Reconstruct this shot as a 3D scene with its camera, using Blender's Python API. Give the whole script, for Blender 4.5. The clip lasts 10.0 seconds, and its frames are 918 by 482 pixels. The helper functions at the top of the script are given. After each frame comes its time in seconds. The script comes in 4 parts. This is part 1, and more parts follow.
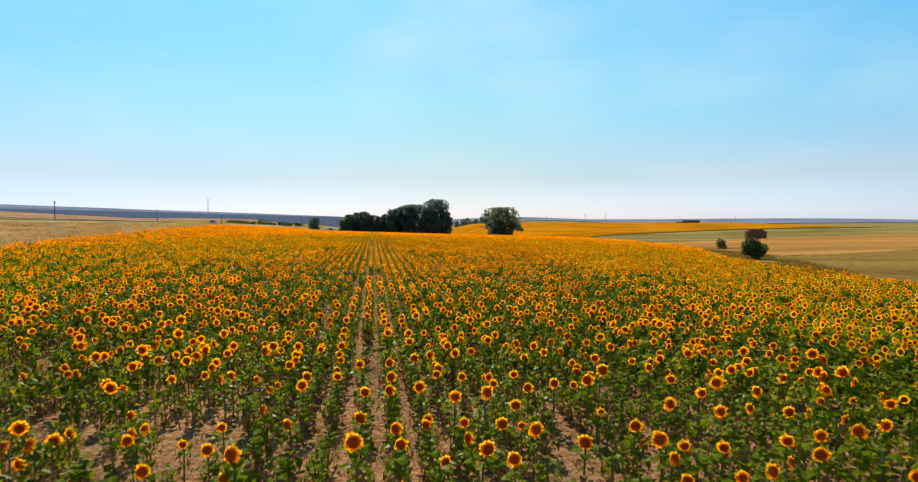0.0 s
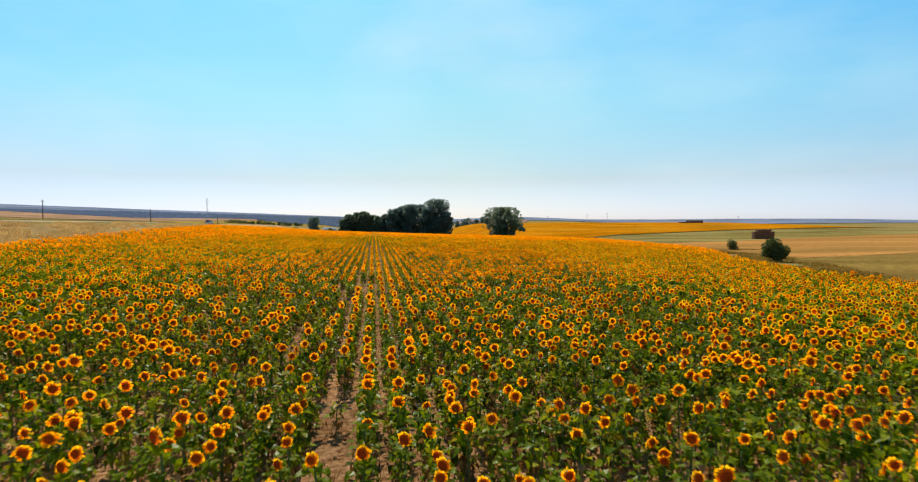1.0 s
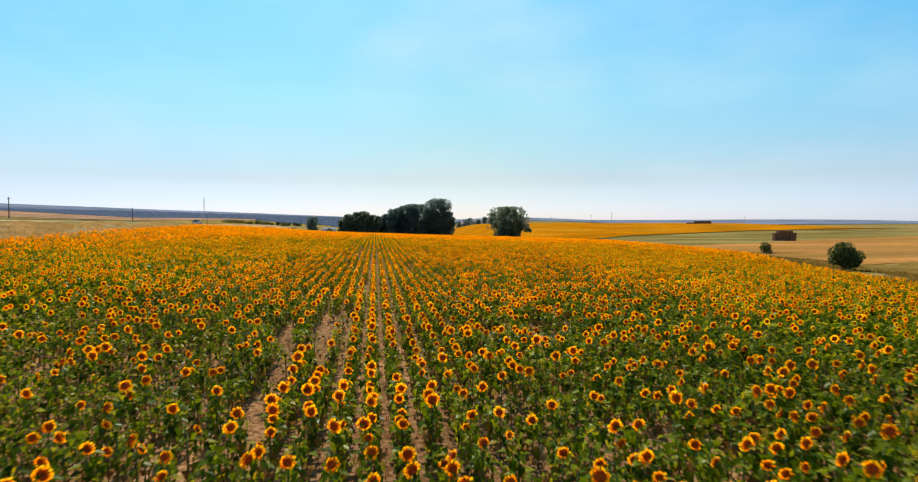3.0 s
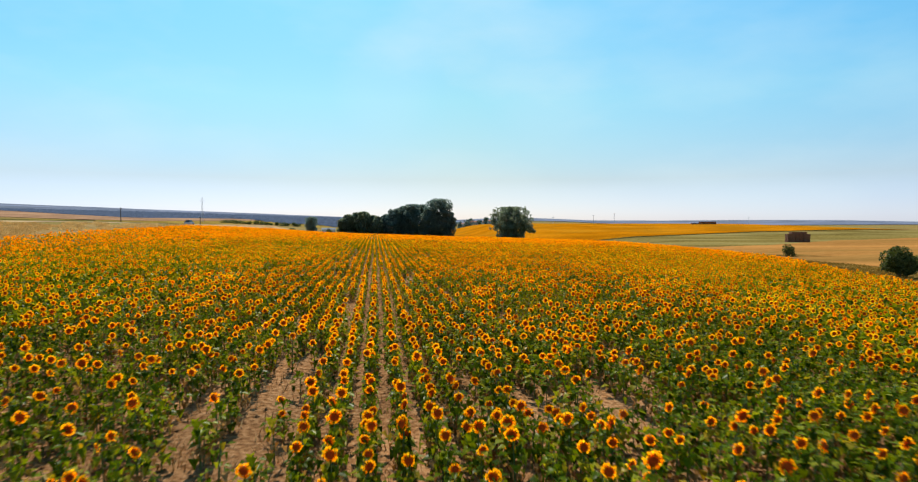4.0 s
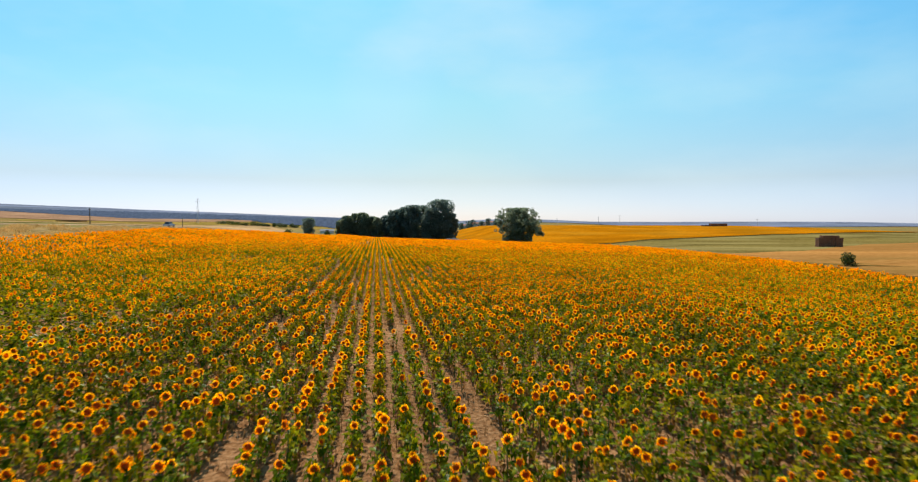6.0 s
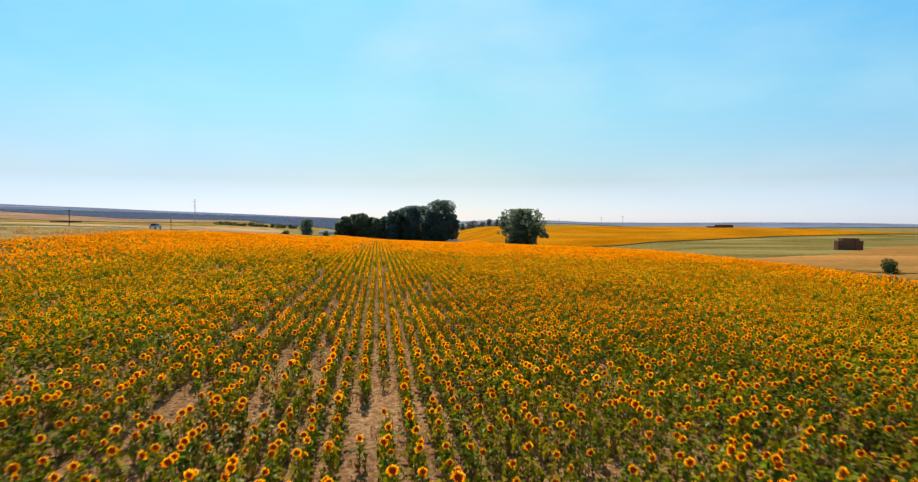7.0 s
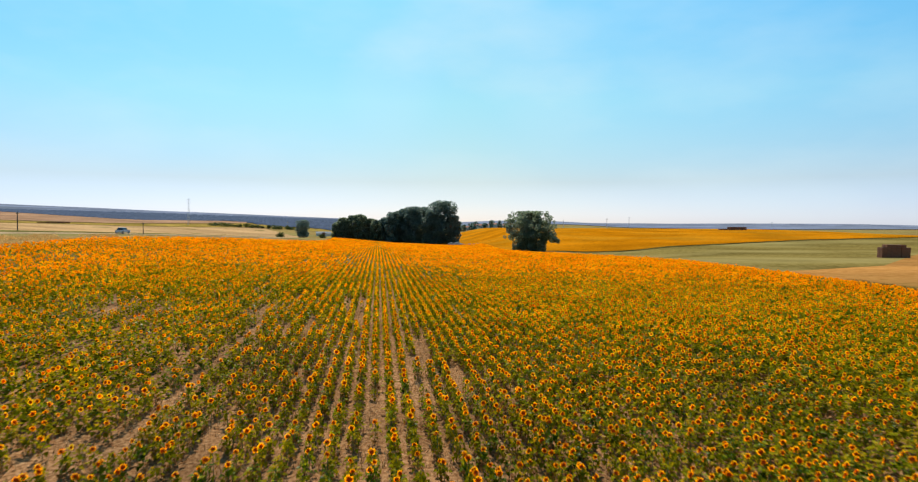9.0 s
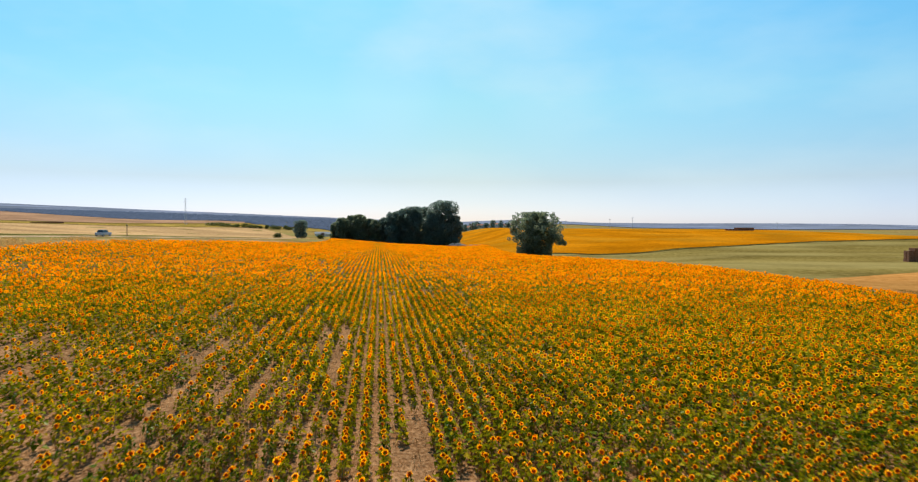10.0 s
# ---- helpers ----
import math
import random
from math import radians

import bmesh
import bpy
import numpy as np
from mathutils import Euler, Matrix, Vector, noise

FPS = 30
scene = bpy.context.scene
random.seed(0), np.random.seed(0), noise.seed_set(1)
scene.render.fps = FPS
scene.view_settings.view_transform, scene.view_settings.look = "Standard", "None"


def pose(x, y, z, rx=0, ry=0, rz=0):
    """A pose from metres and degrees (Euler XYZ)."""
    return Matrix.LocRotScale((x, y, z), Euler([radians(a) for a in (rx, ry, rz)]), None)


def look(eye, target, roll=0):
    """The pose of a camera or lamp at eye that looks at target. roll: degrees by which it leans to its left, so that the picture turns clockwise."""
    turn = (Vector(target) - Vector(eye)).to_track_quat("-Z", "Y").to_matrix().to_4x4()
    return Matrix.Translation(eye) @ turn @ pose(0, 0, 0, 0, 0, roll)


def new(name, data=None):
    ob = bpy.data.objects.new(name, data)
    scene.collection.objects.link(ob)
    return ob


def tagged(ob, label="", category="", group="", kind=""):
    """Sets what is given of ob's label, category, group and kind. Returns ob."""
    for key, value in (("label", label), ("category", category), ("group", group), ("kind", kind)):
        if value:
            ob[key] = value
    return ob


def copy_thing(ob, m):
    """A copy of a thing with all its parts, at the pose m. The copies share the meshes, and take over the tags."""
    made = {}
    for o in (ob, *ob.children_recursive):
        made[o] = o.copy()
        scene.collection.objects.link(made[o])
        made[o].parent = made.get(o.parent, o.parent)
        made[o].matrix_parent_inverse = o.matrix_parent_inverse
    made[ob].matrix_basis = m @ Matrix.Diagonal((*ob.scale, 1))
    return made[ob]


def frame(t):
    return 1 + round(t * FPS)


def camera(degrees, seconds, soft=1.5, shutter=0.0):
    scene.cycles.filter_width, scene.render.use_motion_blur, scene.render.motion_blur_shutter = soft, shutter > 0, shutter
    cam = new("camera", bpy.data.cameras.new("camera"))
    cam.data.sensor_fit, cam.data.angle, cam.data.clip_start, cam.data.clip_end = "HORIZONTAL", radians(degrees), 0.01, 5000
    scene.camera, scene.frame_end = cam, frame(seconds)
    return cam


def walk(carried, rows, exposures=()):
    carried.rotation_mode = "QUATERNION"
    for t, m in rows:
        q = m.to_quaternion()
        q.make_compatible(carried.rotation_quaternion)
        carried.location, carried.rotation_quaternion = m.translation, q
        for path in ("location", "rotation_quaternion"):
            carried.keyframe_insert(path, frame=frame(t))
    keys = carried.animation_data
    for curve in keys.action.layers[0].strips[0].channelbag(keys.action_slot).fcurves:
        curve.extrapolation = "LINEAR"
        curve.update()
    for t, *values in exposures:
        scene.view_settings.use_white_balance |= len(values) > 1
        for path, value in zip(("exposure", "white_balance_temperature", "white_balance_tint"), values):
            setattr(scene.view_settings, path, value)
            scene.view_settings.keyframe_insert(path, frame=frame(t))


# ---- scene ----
cam = camera(76.0, 10.0, 1.2, 0.22)
PATH = [
    (0, pose(-0.043, 0.096, 3.525, 88.080, 0, -0.022) @ pose(0, 0, 0, 0, 0, -0.14)),
    (0.5, pose(-0.131, 2.442, 3.526, 88.080, 0, 0.001) @ pose(0, 0, 0, 0, 0, -0.12)),
    (1, pose(-0.277, 5.168, 3.513, 88.082, 0, 0.025) @ pose(0, 0, 0, 0, 0, -0.10)),
    (1.5, pose(-0.467, 8.165, 3.494, 88.085, 0, 0.050) @ pose(0, 0, 0, 0, 0, -0.07)),
    (2, pose(-0.692, 11.366, 3.475, 88.091, 0, 0.074) @ pose(0, 0, 0, 0, 0, -0.05)),
    (2.5, pose(-0.940, 14.731, 3.464, 88.099, 0, 0.100) @ pose(0, 0, 0, 0, 0, -0.03)),
    (3.25, pose(-1.336, 20.050, 3.473, 88.119, 0, 0.138) @ pose(0, 0, 0, 0, 0, 0.01)),
    (4, pose(-1.736, 25.686, 3.528, 88.146, 0, 0.178) @ pose(0, 0, 0, 0, 0, 0.04)),
    (4.5, pose(-1.994, 29.622, 3.595, 88.167, 0, 0.205) @ pose(0, 0, 0, 0, 0, 0.07)),
    (5, pose(-2.240, 33.701, 3.690, 88.192, 0, 0.232) @ pose(0, 0, 0, 0, 0, 0.09)),
    (5.5, pose(-2.472, 37.919, 3.815, 88.217, 0, 0.259) @ pose(0, 0, 0, 0, 0, 0.11)),
    (6.25, pose(-2.789, 44.479, 4.059, 88.256, 0, 0.301) @ pose(0, 0, 0, 0, 0, 0.15)),
    (7, pose(-3.074, 51.261, 4.372, 88.292, 0, 0.343) @ pose(0, 0, 0, 0, 0, 0.18)),
    (7.5, pose(-3.255, 55.864, 4.617, 88.311, 0, 0.372) @ pose(0, 0, 0, 0, 0, 0.21)),
    (8, pose(-3.435, 60.505, 4.888, 88.324, 0, 0.400) @ pose(0, 0, 0, 0, 0, 0.23)),
    (8.5, pose(-3.626, 65.165, 5.183, 88.330, 0, 0.429) @ pose(0, 0, 0, 0, 0, 0.25)),
    (9, pose(-3.839, 69.838, 5.498, 88.325, 0, 0.458) @ pose(0, 0, 0, 0, 0, 0.28)),
    (9.5, pose(-4.091, 74.541, 5.829, 88.307, 0, 0.488) @ pose(0, 0, 0, 0, 0, 0.30)),
    (10, pose(-4.399, 79.314, 6.169, 88.273, 0, 0.517) @ pose(0, 0, 0, 0, 0, 0.32)),
]
walk(cam, PATH, [(0, 0.35), (10, 0.35)])

# ---- light ----
TO_SUN = Vector((-0.14, 0.66, 0.74)).normalized()
sun = new("sun", bpy.data.lights.new("sun", "SUN"))
sun.data.energy, sun.data.angle, sun.data.color = 4.2, radians(0.6), (1.0, 0.93, 0.80)
sun.matrix_world = look(TO_SUN * 50, (0, 0, 0))
world = bpy.data.worlds.new("World")
scene.world = world
world.use_nodes = True
wn, wl = world.node_tree.nodes, world.node_tree.links
sky = wn.new("ShaderNodeTexSky")
sky.sky_type, sky.sun_disc = "NISHITA", False
sky.sun_elevation, sky.sun_rotation = math.asin(TO_SUN.z), math.atan2(TO_SUN.x, TO_SUN.y)
sky.altitude, sky.air_density, sky.dust_density, sky.ozone_density = 700, 1.0, 0.45, 3.0
hue = wn.new("ShaderNodeHueSaturation")
hue.inputs["Saturation"].default_value = 1.25
tint = wn.new("ShaderNodeMix")
tint.data_type, tint.blend_type = "RGBA", "MULTIPLY"
tint.inputs[0].default_value = 1.0
coord = wn.new("ShaderNodeTexCoord")
split, grade = wn.new("ShaderNodeSeparateXYZ"), wn.new("ShaderNodeValToRGB")
while len(grade.color_ramp.elements) < 5:
    grade.color_ramp.elements.new(0.5)
for e, (at, col) in zip(grade.color_ramp.elements, ((0.0, (0.70, 0.73, 1.03)), (0.07, (0.81, 0.69, 0.635)), (0.13, (1.03, 0.95, 0.72)), (0.20, (1.22, 1.23, 0.83)), (0.40, (1.24, 1.64, 1.15)))):
    e.position, e.color = at, (*col, 1)
wl.new(coord.outputs["Generated"], split.inputs[0])
wl.new(split.outputs["Z"], grade.inputs[0])
wl.new(grade.outputs[0], tint.inputs[7])
# Thin veils of high cloud.
stretch, veil, amount = wn.new("ShaderNodeMapping"), wn.new("ShaderNodeTexNoise"), wn.new("ShaderNodeMapRange")
stretch.inputs["Scale"].default_value = (1.0, 1.0, 2.6)
stretch.inputs["Rotation"].default_value = (0.3, 0.5, 0.2)
veil.inputs["Scale"].default_value, veil.inputs["Detail"].default_value, veil.inputs["Roughness"].default_value = 3.2, 5.0, 0.5
amount.inputs["From Min"].default_value, amount.inputs["From Max"].default_value = 0.46, 0.78
amount.inputs["To Min"].default_value, amount.inputs["To Max"].default_value = 0.0, 0.3
cloud = wn.new("ShaderNodeMix")
cloud.data_type = "RGBA"
cloud.inputs[7].default_value = (5.9, 7.0, 7.2, 1)
wl.new(coord.outputs["Generated"], stretch.inputs[0])
wl.new(stretch.outputs[0], veil.inputs["Vector"])
wl.new(veil.outputs["Fac"], amount.inputs["Value"])
wl.new(sky.outputs[0], hue.inputs["Color"])
# The air is a clearer blue away from the sun's side.
aside, clear = wn.new("ShaderNodeMapRange"), wn.new("ShaderNodeMix")
aside.inputs["From Min"].default_value, aside.inputs["From Max"].default_value = 0.02, 0.6
clear.data_type, clear.blend_type = "RGBA", "MULTIPLY"
clear.inputs[7].default_value = (0.97, 1.04, 1.20, 1)
width_wise = wn.new("ShaderNodeMath")
width_wise.operation = "ABSOLUTE"
wl.new(split.outputs["X"], width_wise.inputs[0])
wl.new(width_wise.outputs[0], aside.inputs["Value"])
wl.new(aside.outputs[0], clear.inputs[0])
wl.new(hue.outputs[0], clear.inputs[6])
wl.new(clear.outputs[2], tint.inputs[6])
wl.new(tint.outputs[2], cloud.inputs[6])
# Two soft puffs in the veil, low in front; the third paints sun glare.
cover = amount.outputs[0]
for bearing, reach, depth in (((-0.125, 0.967, 0.222), 0.0046, 0.10), ((0.145, 0.964, 0.222), 0.0060, 0.13), ((0.0, 0.945, 0.327), 0.010, 0.09)):
    toward, ease, shred, add = wn.new("ShaderNodeVectorMath"), wn.new("ShaderNodeMapRange"), wn.new("ShaderNodeMath"), wn.new("ShaderNodeMath")
    toward.operation = "DOT_PRODUCT"
    toward.inputs[1].default_value = Vector(bearing).normalized()
    ease.interpolation_type = "SMOOTHSTEP"
    ease.inputs["From Min"].default_value, ease.inputs["From Max"].default_value, ease.inputs["To Max"].default_value = 1 - reach, 1.0, depth * 2
    shred.operation, add.operation = "MULTIPLY", "ADD"
    wl.new(coord.outputs["Generated"], toward.inputs[0])
    wl.new(toward.outputs["Value"], ease.inputs["Value"])
    wl.new(ease.outputs[0], shred.inputs[0])
    wl.new(veil.outputs["Fac"], shred.inputs[1])
    wl.new(shred.outputs[0], add.inputs[0])
    wl.new(cover, add.inputs[1])
    cover = add.outputs[0]
wl.new(cover, cloud.inputs[0])
wl.new(cloud.outputs[2], wn["Background"].inputs["Color"])
wn["Background"].inputs["Strength"].default_value = 0.105


# ---- materials ----
def material(name, rough=0.8, spec=0.3):
    m = bpy.data.materials.new(name)
    m.use_nodes = True
    b = m.node_tree.nodes["Principled BSDF"]
    b.inputs["Roughness"].default_value = rough
    b.inputs["Specular IOR Level"].default_value = spec
    return m, m.node_tree.nodes, m.node_tree.links, b


def ramp(nodes, stops):
    r = nodes.new("ShaderNodeValToRGB")
    while len(r.color_ramp.elements) < len(stops):
        r.color_ramp.elements.new(0.5)
    for e, (at, col) in zip(r.color_ramp.elements, stops):
        e.position, e.color = at, (*col, 1)
    return r


def mix_rgb(nodes, links, fac, a, b, mode="MIX"):
    m = nodes.new("ShaderNodeMix")
    m.data_type, m.blend_type = "RGBA", mode
    for socket, value in ((m.inputs[0], fac), (m.inputs[6], a), (m.inputs[7], b)):
        if isinstance(value, (int, float)):
            socket.default_value = value
        elif isinstance(value, tuple):
            socket.default_value = (*value, 1)
        else:
            links.new(value, socket)
    return m.outputs[2]


def noise_out(nodes, links, scale, detail=4.0, stretch=(1, 1, 1), turn=0.0):
    g, mp, n = nodes.new("ShaderNodeNewGeometry"), nodes.new("ShaderNodeMapping"), nodes.new("ShaderNodeTexNoise")
    mp.vector_type = "POINT"
    mp.inputs["Scale"].default_value = stretch
    mp.inputs["Rotation"].default_value = (0, 0, turn)
    links.new(g.outputs["Position"], mp.inputs[0])
    links.new(mp.outputs[0], n.inputs["Vector"])
    n.inputs["Scale"].default_value, n.inputs["Detail"].default_value = scale, detail
    return n.outputs["Fac"]


def earth(name, dark, mid, light, fine=1.5, broad=0.06, stretch=(1, 1, 1), turn=0.0, bump=0.3, rough=0.95, other=None, amount=0.5):
    """Soil, stubble or grassland: fine grain over broad patches, and streaks along one direction."""
    m, n, l, b = material(name, rough, 0.0)
    grain = ramp(n, [(0.3, dark), (0.5, mid), (0.72, light)])
    f = noise_out(n, l, fine, 8)
    l.new(f, grain.inputs[0])
    col = grain.outputs[0]
    patch = ramp(n, [(0.35, (0.72, 0.72, 0.72)), (0.65, (1.2, 1.2, 1.2))])
    l.new(noise_out(n, l, broad, 5, stretch, turn), patch.inputs[0])
    col = mix_rgb(n, l, 1.0, col, patch.outputs[0], "MULTIPLY")
    if other:
        band = ramp(n, [(0.45, (0, 0, 0)), (0.6, (amount, amount, amount))])
        l.new(noise_out(n, l, broad * 0.7, 4, stretch, turn), band.inputs[0])
        col = mix_rgb(n, l, band.outputs[0], col, other)
    l.new(col, b.inputs["Base Color"])
    bp = n.new("ShaderNodeBump")
    bp.inputs["Strength"].default_value, bp.inputs["Distance"].default_value = bump, 0.1
    l.new(f, bp.inputs["Height"])
    l.new(bp.outputs[0], b.inputs["Normal"])
    return m


def leafy(name, stops, through_col, share=0.35, rough=0.5, spec=0.4, island=True):
    """Leaf or petal: colour varies from piece to piece, and some light passes through."""
    m, n, l, b = material(name, rough, spec)
    g = n.new("ShaderNodeNewGeometry")
    r = ramp(n, stops)
    if island:
        l.new(g.outputs["Random Per Island"], r.inputs[0])
    else:
        l.new(n.new("ShaderNodeObjectInfo").outputs["Random"], r.inputs[0])
    tone = ramp(n, [(0.3, (0.75, 0.75, 0.75)), (0.7, (1.2, 1.2, 1.2))])
    l.new(noise_out(n, l, 0.23, 3), tone.inputs[0])
    col = mix_rgb(n, l, 1.0, r.outputs[0], tone.outputs[0], "MULTIPLY")
    mottle = ramp(n, [(0.34, (0.68, 0.70, 0.68)), (0.66, (1.28, 1.25, 1.28))])
    l.new(noise_out(n, l, 17.0, 3), mottle.inputs[0])
    col = mix_rgb(n, l, 1.0, col, mottle.outputs[0], "MULTIPLY")
    l.new(col, b.inputs["Base Color"])
    t, mx = n.new("ShaderNodeBsdfTranslucent"), n.new("ShaderNodeMixShader")
    l.new(mix_rgb(n, l, 1.0, col, through_col, "MULTIPLY"), t.inputs["Color"])
    mx.inputs[0].default_value = share
    l.new(b.outputs[0], mx.inputs[1])
    l.new(t.outputs[0], mx.inputs[2])
    l.new(mx.outputs[0], n["Material Output"].inputs["Surface"])
    return m


def plain(name, a, b_col, scale=3.0, rough=0.8, metal=0.0, spec=0.3, bump=0.15):
    m, n, l, b = material(name, rough, spec)
    r = ramp(n, [(0.35, a), (0.65, b_col)])
    f = noise_out(n, l, scale, 6)
    l.new(f, r.inputs[0])
    l.new(r.outputs[0], b.inputs["Base Color"])
    b.inputs["Metallic"].default_value = metal
    bp = n.new("ShaderNodeBump")
    bp.inputs["Strength"].default_value, bp.inputs["Distance"].default_value = bump, 0.03
    l.new(f, bp.inputs["Height"])
    l.new(bp.outputs[0], b.inputs["Normal"])
    return m


ROW_TURN = radians(8.3)
M_SOIL = earth("dry_soil", (0.11, 0.048, 0.018), (0.27, 0.136, 0.060), (0.43, 0.243, 0.118), fine=9.0, broad=0.2, bump=0.8)
M_GROUND = earth("dry_grassland", (0.16, 0.10, 0.03), (0.26, 0.165, 0.055), (0.33, 0.22, 0.08), fine=0.8, broad=0.02, other=(0.22, 0.20, 0.07), amount=0.6)
M_WHEAT = earth("pale_wheat_stubble", (0.36, 0.208, 0.086), (0.45, 0.268, 0.122), (0.52, 0.332, 0.165), fine=0.5, broad=0.03, stretch=(0.3, 1, 1), turn=0.6)
M_MARGIN = earth("trampled_stubble", (0.22, 0.135, 0.045), (0.35, 0.215, 0.085), (0.47, 0.31, 0.15), fine=0.6, broad=0.06, stretch=(1.2, 0.5, 1), turn=0.15, other=(0.20, 0.15, 0.05), amount=0.5)
M_PLOUGH = earth("pinkish_ploughed_soil", (0.265, 0.143, 0.078), (0.34, 0.19, 0.108), (0.40, 0.236, 0.145), fine=0.3, broad=0.02)
M_OLIVE = earth("olive_green_stubble", (0.115, 0.082, 0.018), (0.185, 0.132, 0.036), (0.25, 0.18, 0.058), fine=0.7, broad=0.03, stretch=(0.55, 1.1, 1), turn=-0.3, other=(0.37, 0.285, 0.105), amount=0.5)
M_TAN = earth("tan_stubble", (0.31, 0.132, 0.032), (0.39, 0.175, 0.047), (0.45, 0.215, 0.066), fine=0.7, broad=0.04, stretch=(0.3, 1.5, 1), turn=-0.5, other=(0.20, 0.13, 0.035), amount=0.35)
M_FALLOW = earth("weedy_fallow_soil", (0.135, 0.080, 0.018), (0.195, 0.117, 0.028), (0.265, 0.165, 0.046), fine=0.9, broad=0.05, stretch=(0.4, 1.4, 1), turn=-0.4, other=(0.27, 0.15, 0.04), amount=0.5)
M_TRACK = earth("dusty_track", (0.34, 0.225, 0.125), (0.43, 0.295, 0.17), (0.52, 0.375, 0.235), fine=2.0, broad=0.1)
M_VERGE = earth("green_weeds", (0.10, 0.10, 0.024), (0.17, 0.15, 0.044), (0.26, 0.21, 0.075), fine=1.2, broad=0.08)
M_LIME = earth("yellow_green_crop", (0.22, 0.15, 0.035), (0.31, 0.205, 0.05), (0.42, 0.27, 0.05), fine=0.4, broad=0.03)
M_FLOWERS = earth("distant_sunflower_crop", (0.19, 0.076, 0.003), (0.48, 0.155, 0.003), (0.59, 0.212, 0.005), fine=1.4, broad=0.03, stretch=(0.8, 1.1, 1), turn=0.2, bump=1.0, other=(0.30, 0.20, 0.02), amount=0.25)
M_PETAL = leafy("golden_petal", [(0.0, (0.93, 0.225, 0.001)), (0.5, (0.96, 0.30, 0.002)), (1.0, (0.98, 0.41, 0.004))], (1.15, 1.1, 0.8), 0.73, 0.7, 0.0)
M_RAY = leafy("yellow_ray_petal", [(0.0, (0.96, 0.34, 0.002)), (0.5, (0.98, 0.42, 0.004)), (1.0, (0.99, 0.54, 0.008))], (1.15, 1.1, 0.8), 0.73, 0.7, 0.0)
M_DISC = plain("brown_seed_disc", (0.42, 0.033, 0.003), (0.66, 0.075, 0.005), 60.0, 0.9, spec=0.1)
M_RIM = leafy("orange_florets", [(0.0, (0.66, 0.085, 0.001)), (1.0, (0.86, 0.17, 0.002))], (1.0, 1.0, 0.8), 0.4, 0.9, 0.0)
# The pale stop at 0.88 paints sun glints onto some of the leaves.
M_LEAF = leafy("sunflower_leaf", [(0.0, (0.036, 0.066, 0.003)), (0.35, (0.090, 0.140, 0.005)), (0.7, (0.185, 0.225, 0.008)), (0.88, (0.30, 0.31, 0.03)), (1.0, (0.40, 0.24, 0.02))], (1.25, 1.10, 0.2), 0.47, 0.28, 0.022)
# Paler, yellower copy of the leaf colour, used to brighten the farther plants.
M_PALELEAF = leafy("pale_leaf", [(0.0, (0.105, 0.115, 0.003)), (0.4, (0.21, 0.205, 0.006)), (0.8, (0.34, 0.285, 0.012)), (1.0, (0.45, 0.30, 0.03))], (1.25, 1.02, 0.25), 0.47, 0.7, 0.0)
M_DRYLEAF = leafy("withered_leaf", [(0.0, (0.20, 0.095, 0.028)), (0.5, (0.38, 0.195, 0.065)), (1.0, (0.56, 0.34, 0.14))], (1.0, 0.9, 0.6), 0.3, 0.9, 0.0)
M_LITTER = leafy("withered_stalk", [(0.0, (0.14, 0.075, 0.03)), (0.5, (0.33, 0.19, 0.08)), (1.0, (0.58, 0.42, 0.24))], (1.0, 0.9, 0.7), 0.3, 0.9, 0.0)
M_STEM = plain("green_stem", (0.08, 0.13, 0.03), (0.16, 0.20, 0.06), 12.0, 0.7)
# Both tree leaf colours are lifted and made bluish to imitate distance haze.
M_POPLAR = leafy("haze_lifted_tree_leaf", [(0.0, (0.105, 0.145, 0.140)), (0.6, (0.15, 0.195, 0.175)), (1.0, (0.21, 0.26, 0.20))], (1.1, 1.15, 1.05), 0.7, 0.6, 0.3)
M_TREE = leafy("grey_green_leaf", [(0.0, (0.13, 0.155, 0.115)), (0.6, (0.20, 0.23, 0.165)), (1.0, (0.28, 0.30, 0.21))], (1.1, 1.15, 0.95), 0.7, 0.6, 0.3)
M_BUSH = leafy("bush_leaf", [(0.0, (0.05, 0.060, 0.018)), (0.6, (0.095, 0.11, 0.03)), (1.0, (0.17, 0.17, 0.05))], (1.0, 1.1, 0.5), 0.35, 0.6, 0.2)
# Heath colour shifted to grey-blue, painting in the haze of distance.
M_HEATH = earth("haze_blue_heath", (0.15, 0.165, 0.22), (0.18, 0.20, 0.265), (0.22, 0.235, 0.30), fine=0.08, broad=0.008, other=(0.10, 0.11, 0.13), amount=0.5)
# The blue in this foliage colour is painted distance haze.
M_WOODS = leafy("haze_blue_oak_leaf", [(0.0, (0.078, 0.098, 0.145)), (0.6, (0.085, 0.106, 0.153)), (1.0, (0.094, 0.115, 0.158))], (1, 1, 1), 0.05, 0.9, 0.0)
M_STRAWGRASS = leafy("dry_grass_blade", [(0.0, (0.52, 0.29, 0.09)), (0.5, (0.66, 0.41, 0.16)), (0.85, (0.74, 0.52, 0.25)), (1.0, (0.36, 0.25, 0.07))], (1, 0.95, 0.8), 0.5, 0.8, 0.0)
